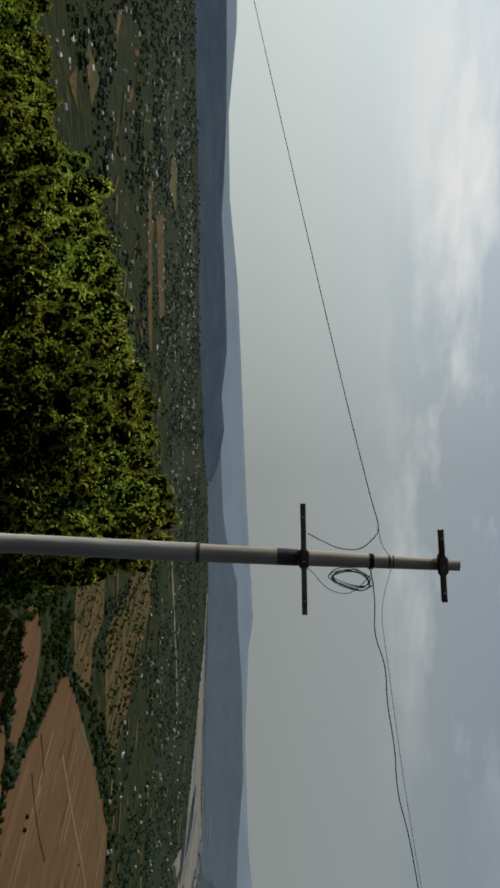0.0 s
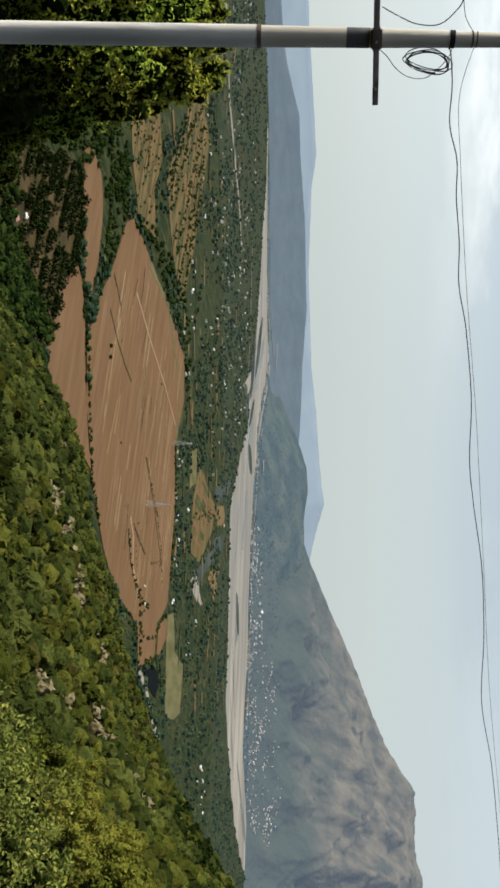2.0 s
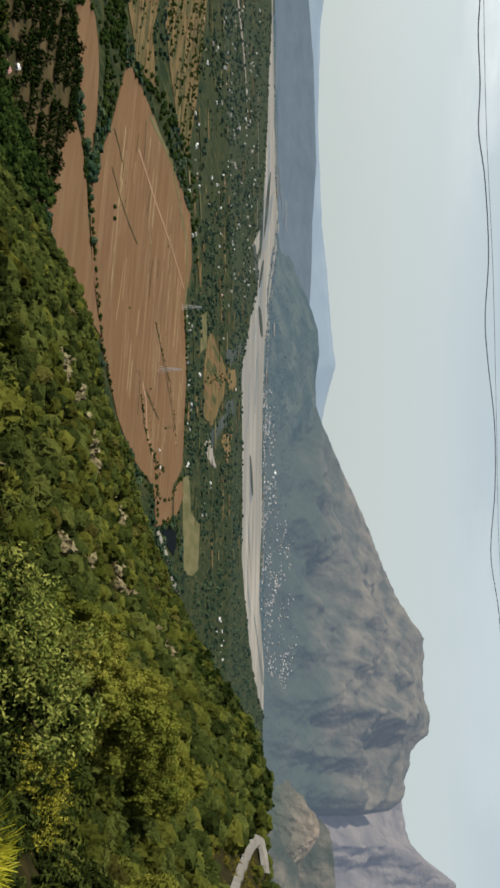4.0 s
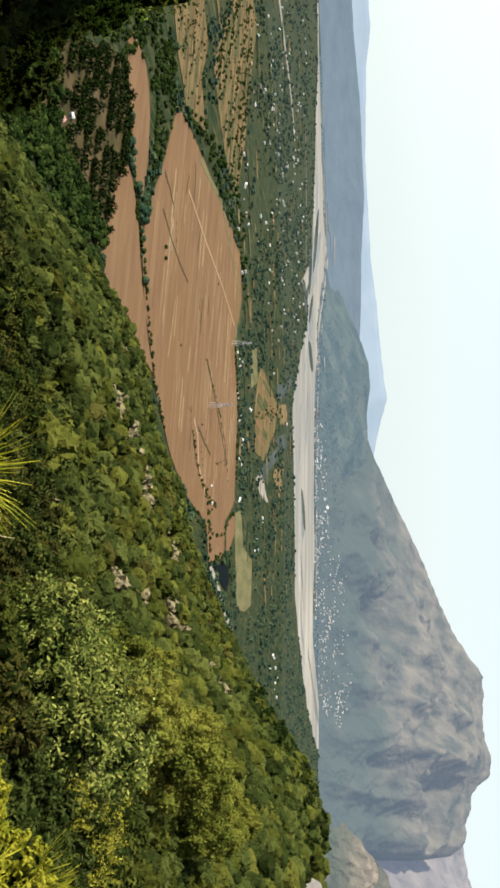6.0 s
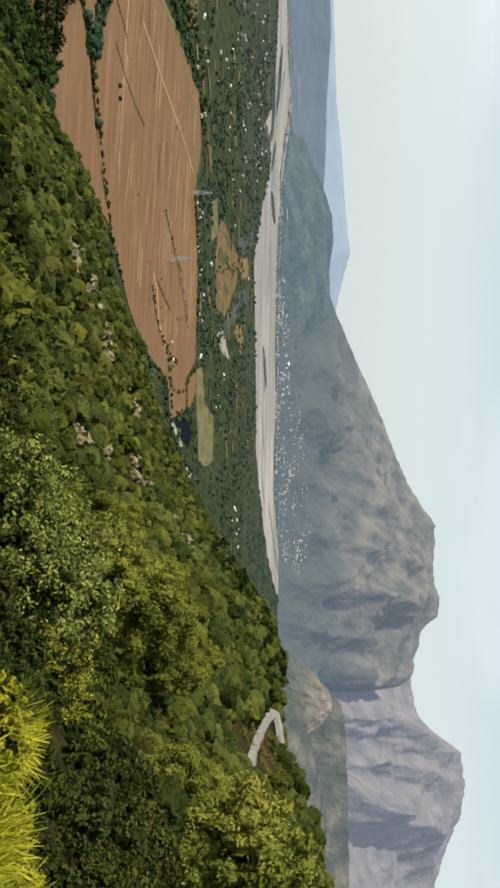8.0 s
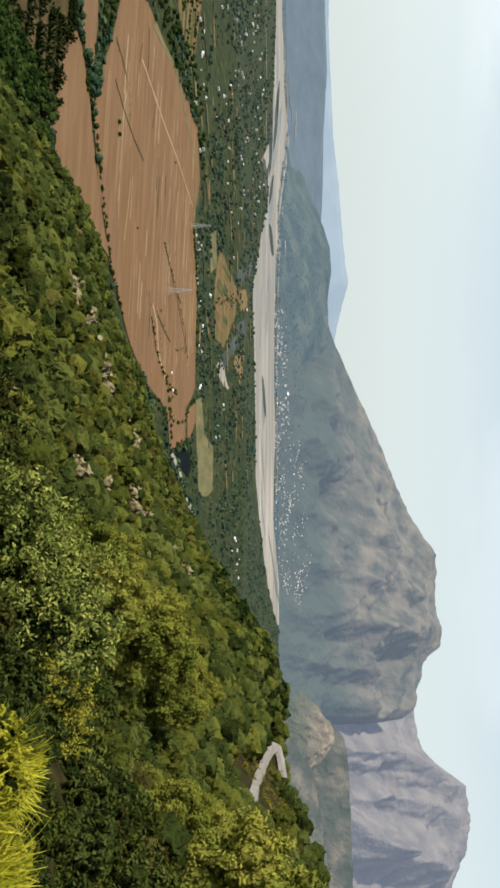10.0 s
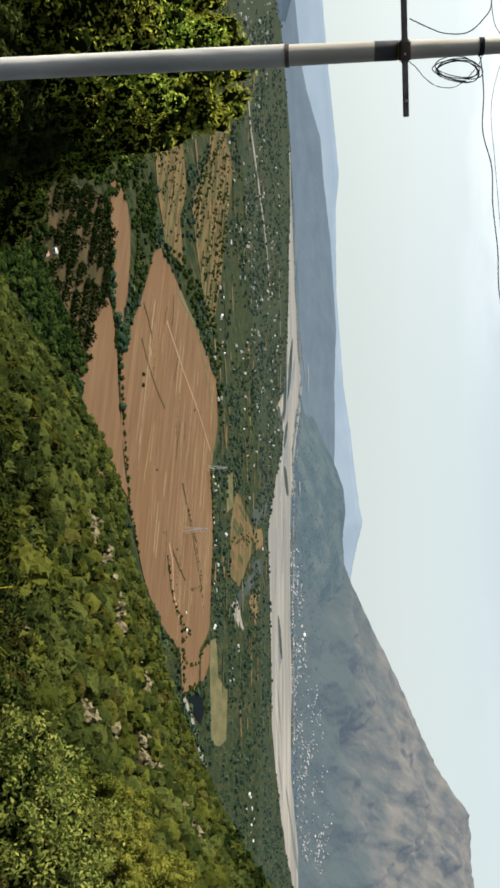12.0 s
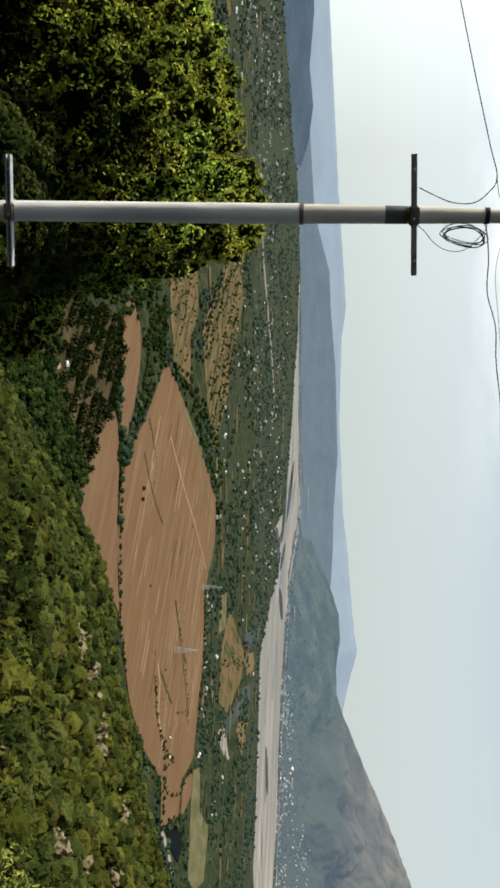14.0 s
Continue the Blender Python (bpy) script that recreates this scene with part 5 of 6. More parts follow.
for k, label in enumerate(("olive green shrubs on the near slope", "dark green shrubs on the near slope", "dry yellow shrubs on the near slope")):
    if rest[k]:
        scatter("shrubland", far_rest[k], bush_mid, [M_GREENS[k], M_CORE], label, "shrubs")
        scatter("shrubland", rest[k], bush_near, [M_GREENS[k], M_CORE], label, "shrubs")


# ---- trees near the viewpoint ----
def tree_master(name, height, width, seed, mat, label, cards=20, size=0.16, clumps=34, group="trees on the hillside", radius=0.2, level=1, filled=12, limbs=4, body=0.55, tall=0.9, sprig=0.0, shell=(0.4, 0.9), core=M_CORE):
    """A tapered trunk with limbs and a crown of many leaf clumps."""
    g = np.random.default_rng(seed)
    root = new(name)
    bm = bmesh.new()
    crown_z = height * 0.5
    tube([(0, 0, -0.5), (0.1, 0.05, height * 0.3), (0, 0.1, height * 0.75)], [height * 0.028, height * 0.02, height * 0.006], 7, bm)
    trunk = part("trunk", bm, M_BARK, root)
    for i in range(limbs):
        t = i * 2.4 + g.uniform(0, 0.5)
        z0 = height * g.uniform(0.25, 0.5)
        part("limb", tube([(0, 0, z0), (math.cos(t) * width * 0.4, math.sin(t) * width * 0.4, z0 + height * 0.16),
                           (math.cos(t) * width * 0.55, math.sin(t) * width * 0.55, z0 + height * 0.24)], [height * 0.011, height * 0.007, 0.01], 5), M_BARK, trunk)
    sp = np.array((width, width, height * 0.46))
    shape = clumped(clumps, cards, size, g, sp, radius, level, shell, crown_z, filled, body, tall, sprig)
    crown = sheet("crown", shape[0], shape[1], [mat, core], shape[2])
    crown.parent = root
    return tagged(root, label, "tree", group)


def grove(kinds_, spots_, start=0):
    """Sets the master trees on the first spots and copies on the rest; spots are (heading, distance, size)."""
    for i, (a, r, s) in enumerate(spots_):
        x, y = polar(a, r)
        m = pose(x, y, ground_height(x, y) - 0.2, rnd.uniform(-6, 6), rnd.uniform(-6, 6), rnd.uniform(0, 360))
        if i < len(kinds_):
            ob = kinds_[i]
            ob.matrix_basis = m
        else:
            ob = copy_thing(kinds_[rnd.randrange(len(kinds_))], m)
        ob.scale = (s, s, s * rnd.uniform(0.9, 1.1))


def spaced(count, a0, a1, r0, r1, gap, s0, s1, test=None):
    out, pos = [], []
    for _ in range(4000):
        a, r = rnd.uniform(a0, a1), rnd.uniform(r0, r1)
        x, y = polar(a, r)
        if len(out) >= count or any(math.hypot(x - u, y - w) < gap for u, w in pos) or (test and not test(a, r)):
            continue
        pos.append((x, y))
        out.append((a, r, rnd.uniform(s0, s1)))
    return out


kinds = [tree_master("tree", 8.0, 3.2, 20 + k, M_LEAF_T, "leafy yellow-green tree on the steep hillside", 76, 0.125, 90, radius=0.17, level=2, filled=30, body=0.6, tall=1.3, sprig=0.4, shell=(0.4, 0.95)) for k in range(4)]
edge_kinds = [tree_master("tree", 8.0, 3.2, 26 + k, M_LEAF_S, "dark green leafy tree on the steep hillside", 76, 0.125, 90, radius=0.17, level=2, filled=30, body=0.6, tall=1.3, sprig=0.4, shell=(0.4, 0.95)) for k in range(2)]
close = [tree_master("tree", 8.0, 3.2, 30 + k, (M_LEAF_S, M_LEAF_S, M_LEAF_T)[k], ("dark green leafy tree on the steep hillside", "dark green leafy tree on the steep hillside",
                                                                             "leafy yellow-green tree on the steep hillside")[k],
                     90, 0.085, 120, radius=0.14, level=2, filled=34, body=0.55, tall=1.3, sprig=0.4, shell=(0.4, 0.95)) for k in range(3)]
CANOPY = [(-42, -14), (-27, -14.1), (-20, -13.7), (-14.7, -10.8), (-8.7, -10.2), (-3.2, -7.8), (0.7, -7.1), (6.4, -6.7), (7.4, -10.5), (10, -14.7), (13, -15.7)]


def canopy_size(a, r, s):
    """The largest size up to s that keeps a tree under the wood's upper edge."""
    x, y = polar(a, r)
    top = 1.6 + r * math.tan(radians(float(np.interp(a, *zip(*CANOPY)))))
    return min(s, (top - ground_height(x, y)) / 7.0)


left = [(a, r, canopy_size(a, r, s)) for a, r, s in spaced(104, -42, 13, 34, 78, 3.2, 0.75, 1.1)]
grove(kinds, [t for t in left if t[2] > 0.3 and (t[0] < 7 or t[1] > 60)])
left = [(a, r, canopy_size(a, r, s)) for a, r, s in spaced(44, 3.5, 10.6, 46, 80, 2.6, 0.6, 0.9)]
grove(edge_kinds, [t for t in left if t[2] > 0.3 and (t[0] < 8.8 or t[1] > 68)])
left = [(a, r, canopy_size(a, r, s)) for a, r, s in spaced(48, -38, 6.5, 13, 36, 2.4, 0.45, 0.8)]
grove(close, [t for t in left if t[2] > 0.25])
under = []
for _ in range(800):
    a, r = rnd.uniform(-44, 12), 6 + 74 * rnd.random() ** 0.9
    if a > 7 and r < 34:
        continue
    x, y = polar(a, r)
    s = min(1.7, 0.35 + r * 0.03) * rnd.uniform(0.5, 1.0)
    under.append((x, y, ground_height(x, y) - 0.25, s, rnd.uniform(0, 6.3), rnd.randrange(8)))
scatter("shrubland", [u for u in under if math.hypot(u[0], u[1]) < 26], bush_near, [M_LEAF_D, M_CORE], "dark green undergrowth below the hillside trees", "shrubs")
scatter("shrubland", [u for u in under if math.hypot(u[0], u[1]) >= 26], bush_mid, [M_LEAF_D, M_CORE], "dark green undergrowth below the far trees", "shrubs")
kinds = [tree_master("tree", 6.0, 2.6, 40 + k, M_LEAF_F, "green feathery tree on the shrubby slope", 170, 0.105, 90, radius=0.19, level=2, filled=24, body=0.55, tall=1.25, sprig=0.12, core=M_LEAF_F) for k in range(3)]
grove(kinds, spaced(46, 54, 86, 24, 95, 3.4, 0.55, 0.9, lambda a, r: (r < 60 or a > 62) and not (64.5 < a < 71.5 and r > 45)))
kinds = [tree_master("tree", 6.0, 2.6, 48 + k, M_WOOD_NEAR, "dark green tree on the hill's brow", 44, 0.14, 50, radius=0.2, level=2, body=0.7) for k in range(2)]
grove(kinds, spaced(60, 55.5, 64.6, 190, 268, 4.5, 0.5, 0.95))
kinds = [tree_master("tree", 3.4, 1.5, 60 + k, M_LEAF_G, "grey-green broad-leaved small tree near the viewpoint", 30, 0.072, 120, radius=0.14, level=0, filled=30, body=0, tall=1.2, sprig=0.3, shell=(0.45, 0.98)) for k in range(2)]
grove(kinds, [(53.5, 11.5, 0.6), (57, 11.5, 0.65), (60.5, 11.5, 0.6), (52.5, 10.5, 0.5), (55.5, 10.0, 0.55), (58.5, 9.5, 0.5)])
kinds = [tree_master("tree", 3.4, 1.5, 66, M_LEAF_W, "yellowing broad-leaved small tree near the viewpoint", 30, 0.066, 90, radius=0.14, level=0, filled=24, body=0, tall=1.2, sprig=0.3, shell=(0.45, 0.98))]
grove(kinds, [(64.4, on_slope(64.4, -20.5), 0.42), (66.6, on_slope(66.6, -20), 0.34), (63.0, on_slope(63.0, -22.5), 0.3)])

# orchard in rows at the foot of the hill
slab("field", rough_outline(ORCHARD, 30, 4, 90), VALLEY + 0.6, M_ORCHARD, "dry brown orchard ground between tree rows")
orchard = tree_master("orchard_tree", 6.5, 3.4, 80, M_WOOD_NEAR, "dark green orchard tree in a row", 9, 0.7, 9, "orchard rows", 0.42, 0, 1, 0)
orchard["category"] = "orchard tree"
first = True
for i in range(-18, 19):
    gap_at = rnd.randrange(-20, 20)
    for k in range(-50, 51):
        x = 200 + i * 17.5 * 0.860 + 4 * math.sin(k * 0.06 + i) + k * 4.2 * 0.510 + rnd.gauss(0, 0.8)
        y = 670 + i * 17.5 * 0.510 - k * 4.2 * 0.860 + rnd.gauss(0, 0.8)
        if inside(x, y, ORCHARD) and not inside(x, y, FOOT_WOOD) and math.hypot(x - 160, y - 574) > 13 and math.hypot(x - 167, y - 592) > 11 and rnd.random() < 0.86 and not gap_at < k < gap_at + 5 and ground_height(x, y) < VALLEY + 3:
            m = pose(x, y, VALLEY - 0.3, 0, 0, rnd.uniform(0, 360))
            if first:
                orchard.matrix_basis, ob, first = m, orchard, False
            else:
                ob = copy_thing(orchard, m)
            s = rnd.uniform(1.15, 1.75)
            ob.scale = (s, s, s)


# ---- rocks, road bend and grass on the near slope ----
def rock_mesh(g, level=1):
    bm = bmesh.new()
    bmesh.ops.create_icosphere(bm, subdivisions=level, radius=1.0)
    off = g.uniform(0, 50)
    for v in bm.verts:
        n = fbm(v.co.x * 1.3 + off, v.co.y * 1.3, v.co.z * 1.3, 3)
        v.co *= 1 + 0.8 * n
        v.co.x = round(v.co.x * 3.2) / 3.2 * 0.6 + v.co.x * 0.4
        v.co.z = round(v.co.z * 2.6) / 2.6 * 0.5 + v.co.z * 0.6
    me = bpy.data.meshes.new("boulder")
    bm.to_mesh(me)
    bm.free()
    me.materials.append(M_ROCK)
    return me


rock_kinds = [rock_mesh(rng, 2) for _ in range(5)]


def outcrop(az, el, size, stones, lean=30):
    r, size = on_slope(az, el), size * 0.95
    x, y = polar(az, r)
    root = new("rock_outcrop")
    root.location = (x, y, ground_height(x, y))
    for i in range(stones * 2):
        ob = new("boulder", rock_kinds[rnd.randrange(5)])
        ob.parent = root
        dx, dy = rnd.gauss(0, size * 0.9), rnd.gauss(0, size * 1.6)
        s = size * (0.22 + 0.5 * rnd.random() ** 1.6)
        ob.matrix_basis = pose(dx, dy, ground_height(x + dx, y + dy) - root.location.z + s * 0.7, rnd.uniform(-30, 30), rnd.uniform(-30, 30), rnd.uniform(0, 360))
        ob.scale = (s, s * rnd.uniform(0.7, 1.2), s * rnd.uniform(0.8, 1.5))
    return tagged(root, "weathered pale brown rock outcrop among shrubs", "rock", "rock outcrops")


for az, el, size, stones in OUTCROPS:
    outcrop(az, el, size, stones)


def bent_road(points, width, label):
    """A road on its own embankment; points are (x, y, z) along its middle."""
    pts, bm, rows_ = [Vector(p) for p in points], bmesh.new(), []
    fine = [a.lerp(b, k / 6) for a, b in zip(pts, pts[1:]) for k in range(6)] + [pts[-1]]
    for i, p in enumerate(fine):
        way = (fine[min(i + 3, len(fine) - 1)] - fine[max(i - 3, 0)])
        side = Vector((way.y, -way.x, 0)).normalized() * width / 2
        bank = side.dot(Vector((p.x, p.y, 0)).normalized()) * 0.35      # the road falls with the hillside
        rows_.append([bm.verts.new(p + side * k + Vector((0, 0, z + bank * k))) for k, z in ((-1.4, -0.9), (-1, 0), (1, 0), (1.4, -0.9))])
    for a, b in zip(rows_, rows_[1:]):
        for k in range(3):
            bm.faces.new((a[k], a[k + 1], b[k + 1], b[k]))
    bmesh.ops.recalc_face_normals(bm, faces=bm.faces)
    return tagged(part("road", bm, M_ROAD), label, "road", kind="structure")


bent_road([(*polar(a, r), 2.2 + r * math.tan(radians(e))) for a, r, e in BEND], 1.9, "pale gravel road bending round the hillside")


def grass_tuft(az, r, blades, length, mat, label, spread=0.3, bend=0.5):
    """A tuft of curved blades."""
    x, y = polar(az, r)
    z = ground_height(x, y)
    root = new("grass_tuft")
    root.location = (x, y, z)
    vs, fs = [], []
    for i in range(blades):
        t, u = rnd.uniform(0, math.tau), rnd.random() ** 0.5 * spread
        bx, by = math.cos(t) * u, math.sin(t) * u
        h, w = length * rnd.uniform(0.6, 1.1), 0.008 * rnd.uniform(0.7, 1.5)
        lx, ly = math.cos(t) * bend * rnd.uniform(0.2, 1) * h + rnd.gauss(0, 0.05), math.sin(t) * bend * rnd.uniform(0.2, 1) * h + rnd.gauss(0, 0.05)
        px, py = -math.sin(t) * w, math.cos(t) * w
        base_i = len(vs)
        for k in range(5):
            q = k / 4
            cx, cy, cz = bx + lx * q * q, by + ly * q * q, h * q * (1 - 0.22 * q * bend * 2) - 0.05
            ww = 1 - 0.85 * q
            vs += [(cx - px * ww, cy - py * ww, cz), (cx + px * ww, cy + py * ww, cz)]
        for k in range(4):
            b0 = base_i + 2 * k
            fs.append((b0, b0 + 1, b0 + 3, b0 + 2))
    ob = sheet("foliage", vs, fs, [mat])
    ob.parent = root
    return tagged(root, label, "grass", "grass tufts near the viewpoint")


grass_tuft(41.5, 4.9, 170, 0.74, M_GRASS, "tall yellow-green grass tuft at the slope's edge", 0.14, 0.6)
grass_tuft(40.2, 5.0, 70, 0.55, M_GRASS, "tall yellow-green grass tuft at the slope's edge", 0.12, 0.6)
grass_tuft(69.4, 5.4, 300, 0.42, M_GRASS, "tall bright yellow-green grass tuft beside shrubs", 0.14, 0.4)
grass_tuft(70.4, 5.6, 160, 0.40, M_GRASS, "tall bright yellow-green grass tuft beside shrubs", 0.18, 0.6)
for i in range(8):
    grass_tuft(rnd.uniform(68.6, 70.2), rnd.uniform(4.6, 5.2), 90, rnd.uniform(0.28, 0.40), M_GRASS, "bright yellow-green grass tuft at the slope's edge", 0.12, 0.35)
for i in range(16):
    grass_tuft(rnd.uniform(73, 82), rnd.uniform(4.0, 5.0), 100, rnd.uniform(0.14, 0.26), M_GRASS, "bright yellow-green grass tuft at the slope's edge", 0.14, 0.4)
for i in range(8):
    grass_tuft(rnd.uniform(68, 82), rnd.uniform(2.4, 3.0), 110, rnd.uniform(0.10, 0.15), M_GRASS, "bright yellow-green grass tuft at the slope's edge", 0.2, 0.5)
grass_tuft(45.9, 5.8, 90, 0.50, M_STRAW, "dry straw-coloured grass tuft on the slope", 0.16, 0.7)


M_GRASS_D = material("sunlit_yellow_grass", [(0.3, (0.0640, 0.0589, 0.0077)), (0.7, (0.1280, 0.1056, 0.0192))], scale=0.5, island=0.5, rough=0.8, gloss=0.0)
M_BRIGHT = material("bright_yellow_green_leaves", [(0.3, (0.1040, 0.1120, 0.0064)), (0.7, (0.2160, 0.2000, 0.0160))], scale=2, island=0.5, rough=0.6, through_light=0.2)
bright = [tree_master("young_tree", 1.5, 0.62, 95 + k, M_BRIGHT, "bright yellow-green leafy young tree near the viewpoint", 20, 0.05, 130, radius=0.12, level=0, filled=14, body=0) for k in range(2)]
for ob in bright:
    ob["category"] = "young tree"
grove(bright, [(57.0, 5.6, 0.30), (58.6, 5.2, 0.30), (60.3, 5.0, 0.30), (62, 4.8, 0.27), (64, 4.6, 0.28), (66.2, 4.4, 0.28), (68.2, 4.5, 0.36), (70.2, 4.6, 0.36), (74.5, 4.7, 0.3), (79, 4.7, 0.3), (59.8, 5.0, 0.24)])
blades, blade_faces = leaf_cards(18, (1.0, 1.0, 0.35), 0.22, rng, shell=0.2, stray=0.6, flat=0.5)
low_grass = [joined((blades, blade_faces, 0))]
cover = []
while len(cover) < 2600:
    a, r = rnd.uniform(9.5, 86), 30 + 245 * rnd.random() ** 1.2
    if r < float(brow(a)[1]) * 1.05:
        x, y = polar(a, r)
        cover.append((x, y, ground_height(x, y), (0.3 + r * 0.006) * rnd.uniform(0.6, 1.3), rnd.uniform(0, 6.3), 0))
scatter("dry_grass", cover[::2], low_grass, [M_LEAF_Y], "dry yellow-green grass between the shrubs", "grass")
scatter("dry_grass", cover[1::2], low_grass, [M_LEAF_D], "olive green grass between the shrubs", "grass")
tufts = []
while len(tufts) < 1300:
    a, e = rnd.uniform(66.6, 80), rnd.uniform(-8.5, -3.3)
    x, y = polar(a, min(on_slope(a, e), 225.0))
    if any(math.hypot(x - u, y - w) < 4.5 for u, w in ROAD_BEND):
        continue
    tufts.append((x, y, ground_height(x, y) - 0.15, rnd.uniform(0.6, 1.3), rnd.uniform(0, 6.3), rnd.randrange(8)))
for _ in range(26):      # yellow tufts near the brow, coloured to stand in for a sunlit tree
    a, e = rnd.uniform(58.6, 60.2), rnd.uniform(-7.2, -5.9)
    x, y = polar(a, on_slope(a, e))
    tufts.append((x, y, ground_height(x, y) + 0.6, rnd.uniform(0.9, 1.6), rnd.uniform(0, 6.3), rnd.randrange(8)))
tuft_cards, tuft_faces = leaf_cards(34, (0.9, 0.9, 0.45), 0.24, rng, shell=0.2, stray=0.5, flat=0.6)
scatter("dry_grass", [(x, y, z + 0.1, s, turn, 0) for x, y, z, s, turn, k in tufts], [joined((tuft_cards, tuft_faces, 0))], [M_GRASS_D], "yellow-green grass and low scrub round the road bend", "grass")


# sandbars along the river's far bank
braids = random.Random(17)
for i in range(64):
    az = braids.uniform(16, 34)
    r = far_bank(az) + abs(braids.gauss(0, 110))
    (x0, y0), (x1, y1) = (polar(b, far_bank(b)) for b in (az - 0.6, az + 0.6))
    x, y = polar(az, r)
    bar = lens(x, y, braids.uniform(50, 200), braids.uniform(9, 26), math.atan2(y1 - y0, x1 - x0) + braids.gauss(0, 0.1))
    slab("ground", bar, max(land_height(*p) for p in bar) + 0.4, M_SAND, "narrow pale sandbar beside the river", category="sandbank")

# ---- houses and towers in the valley ----
def house_master(w, d, h, gable, mat, roof, label):
    root = new("house")
    bm = bmesh.new()
    box(bm, pose(0, 0, h / 2), (w, d, h), 0.05)
    if gable:
        for s in (-1, 1):
            bm.faces.new([bm.verts.new(p) for p in ((s * w / 2, -d / 2, h), (s * w / 2, d / 2, h), (s * w / 2, 0, h + d * 0.24))][::s])
    wall = part("wall", bm, mat, root)
    bm = bmesh.new()
    if gable:
        for s in (-1, 1):
            box(bm, pose(0, s * d * 0.27, h + d * 0.115 + 0.1, -s * math.degrees(math.atan(0.48)), 0, 0), (w + 0.8, d * 0.62, 0.18))
    else:
        box(bm, pose(0, 0, h + 0.15), (w + 0.5, d + 0.5, 0.3), 0.05)
        box(bm, pose(w * 0.25, 0, h + 1.0), (w * 0.3, d * 0.4, 1.5), 0.05)
    part("roof", bm, roof, root)
    for i in range(2):
        bm = bmesh.new()
        box(bm, pose((i - 0.5) * w * 0.5, -d / 2 - 0.02, h * 0.55), (1.2, 0.1, 1.2))
        part("window", bm, M_DARK, wall)
    bm = bmesh.new()
    box(bm, pose(0, -d / 2 - 0.02, 1.05), (1.1, 0.1, 2.1))
    part("door", bm, M_DARK, wall)
    return tagged(root, label, "house", "valley houses")


house_kinds = [house_master(9, 7, 3.4, True, M_WHITE, M_ROOF, "small whitewashed house with a tin roof"),
               house_master(12, 8, 4.2, False, M_WHITE, M_WHITE, "white flat-roofed house among trees"),
               house_master(7, 6, 3.0, True, M_WHITE, M_PINK, "small white house with a pink roof"),
               house_master(15, 8, 5.5, True, M_WHITE, M_ROOF, "long white building with a pale roof"),
               house_master(6, 5, 3.0, False, M_WHITE, M_ROOF, "small pale flat-roofed house")]
FAR = "far"
used_kinds, far_houses = set(), []


def village(text, per, spread, s0=0.8, s1=1.25, kinds_=(0, 1, 2, 3, 4)):
    for x0, y0 in plan(text):
        for _ in range(per):
            x, y = x0 + rnd.gauss(0, spread), y0 + rnd.gauss(0, spread * 0.8)
            if inside(x, y, RIVER) or math.hypot(x, y) < 560 or land_height(x, y) > VALLEY + (85 if kinds_ is FAR else 50):
                continue
            if kinds_ is FAR:
                far_houses.append((x, y, land_height(x, y) + 0.2, 0.8 * rnd.uniform(s0, s1), rnd.choice((0, 0.35, -0.25, 1.57)) + rnd.gauss(0, 0.1), rnd.randrange(4)))
                continue
            k = kinds_[rnd.randrange(len(kinds_))]
            m = pose(x, y, land_height(x, y) + 0.3, 0, 0, rnd.choice((0, 20, -15, 90)) + rnd.gauss(0, 6))
            s = rnd.uniform(s0, s1)
            if k in used_kinds:
                ob = copy_thing(house_kinds[k], m)
            else:
                used_kinds.add(k)
                ob = house_kinds[k]
                ob.matrix_basis = m
            ob.scale = (s * 0.46, s * 0.46, s * 0.5)


village("160,572", 1, 0.5, 2.0, 2.05, (2,))
village("167,594", 1, 0.5, 1.5, 1.55, (4,))
village("462,1356 495,1330 540,1308 575,1316 256,1638 328,1658 389,1549", 2, 14)
village("560,1700 760,1800 640,1950 860,1950 430,1800 1000,1900 820,2300 600,2400 1010,1500 700,1650 900,2200 480,2000 300,2300 1000,2000", 9, 110, 0.45, 0.95, FAR)
village("497,2229 714,2193 782,2102 929,2088 532,2729 687,2731 519,1802 684,1536 572,1173 806,1494 699,1600 640,1420 900,1700", 3, 34)
village("736,1034 766,1030 797,1026 682,1085 712,1099 809,1118 822,990 856,942", 3, 11, 0.5, 0.8)
village("700,797 720,780", 1, 3, 0.8, 1.0, (0, 4))
village("1033,1021 1058,1090 985,1040", 2, 16, 0.7, 1.0)
village("1415,1014 1368,994 1464,1034", 3, 22, 0.7, 1.1)
bank = random.Random(23)
for _ in range(74):      # rows of small houses follow the far bank and climb the mountain's foot
    az = bank.uniform(37, 57.5)
    low, high = -math.degrees(math.atan2(221, far_bank(az))), float(np.interp(az, (37, 40.5, 44, 48, 53.5, 60), (-4.2, -3.7, -3.4, -2.7, -2.4, -2.5)))
    el, r = low + (high - low) * bank.random() ** 1.3, far_bank(az) + 15
    while r < 4200 and land_height(*polar(az, r)) < 1.6 + r * math.tan(radians(el)):
        r += 8
    for _ in range(bank.randrange(4, 15)):
        x, y = polar(az + bank.gauss(0, 0.7), r + bank.gauss(0, 9))
        if not inside(x, y, RIVER):
            far_houses.append((x, y, land_height(x, y) + 0.2, bank.uniform(0.3, 0.8), bank.choice((0, 0.35, -0.25, 1.57)) + bank.gauss(0, 0.1), bank.randrange(4)))
village("2010,2185", 2, 14, 1.6, 2.2, (3,))
village("-276,1372 -243,1344 -211,1375", 2, 14, 0.9, 1.4)
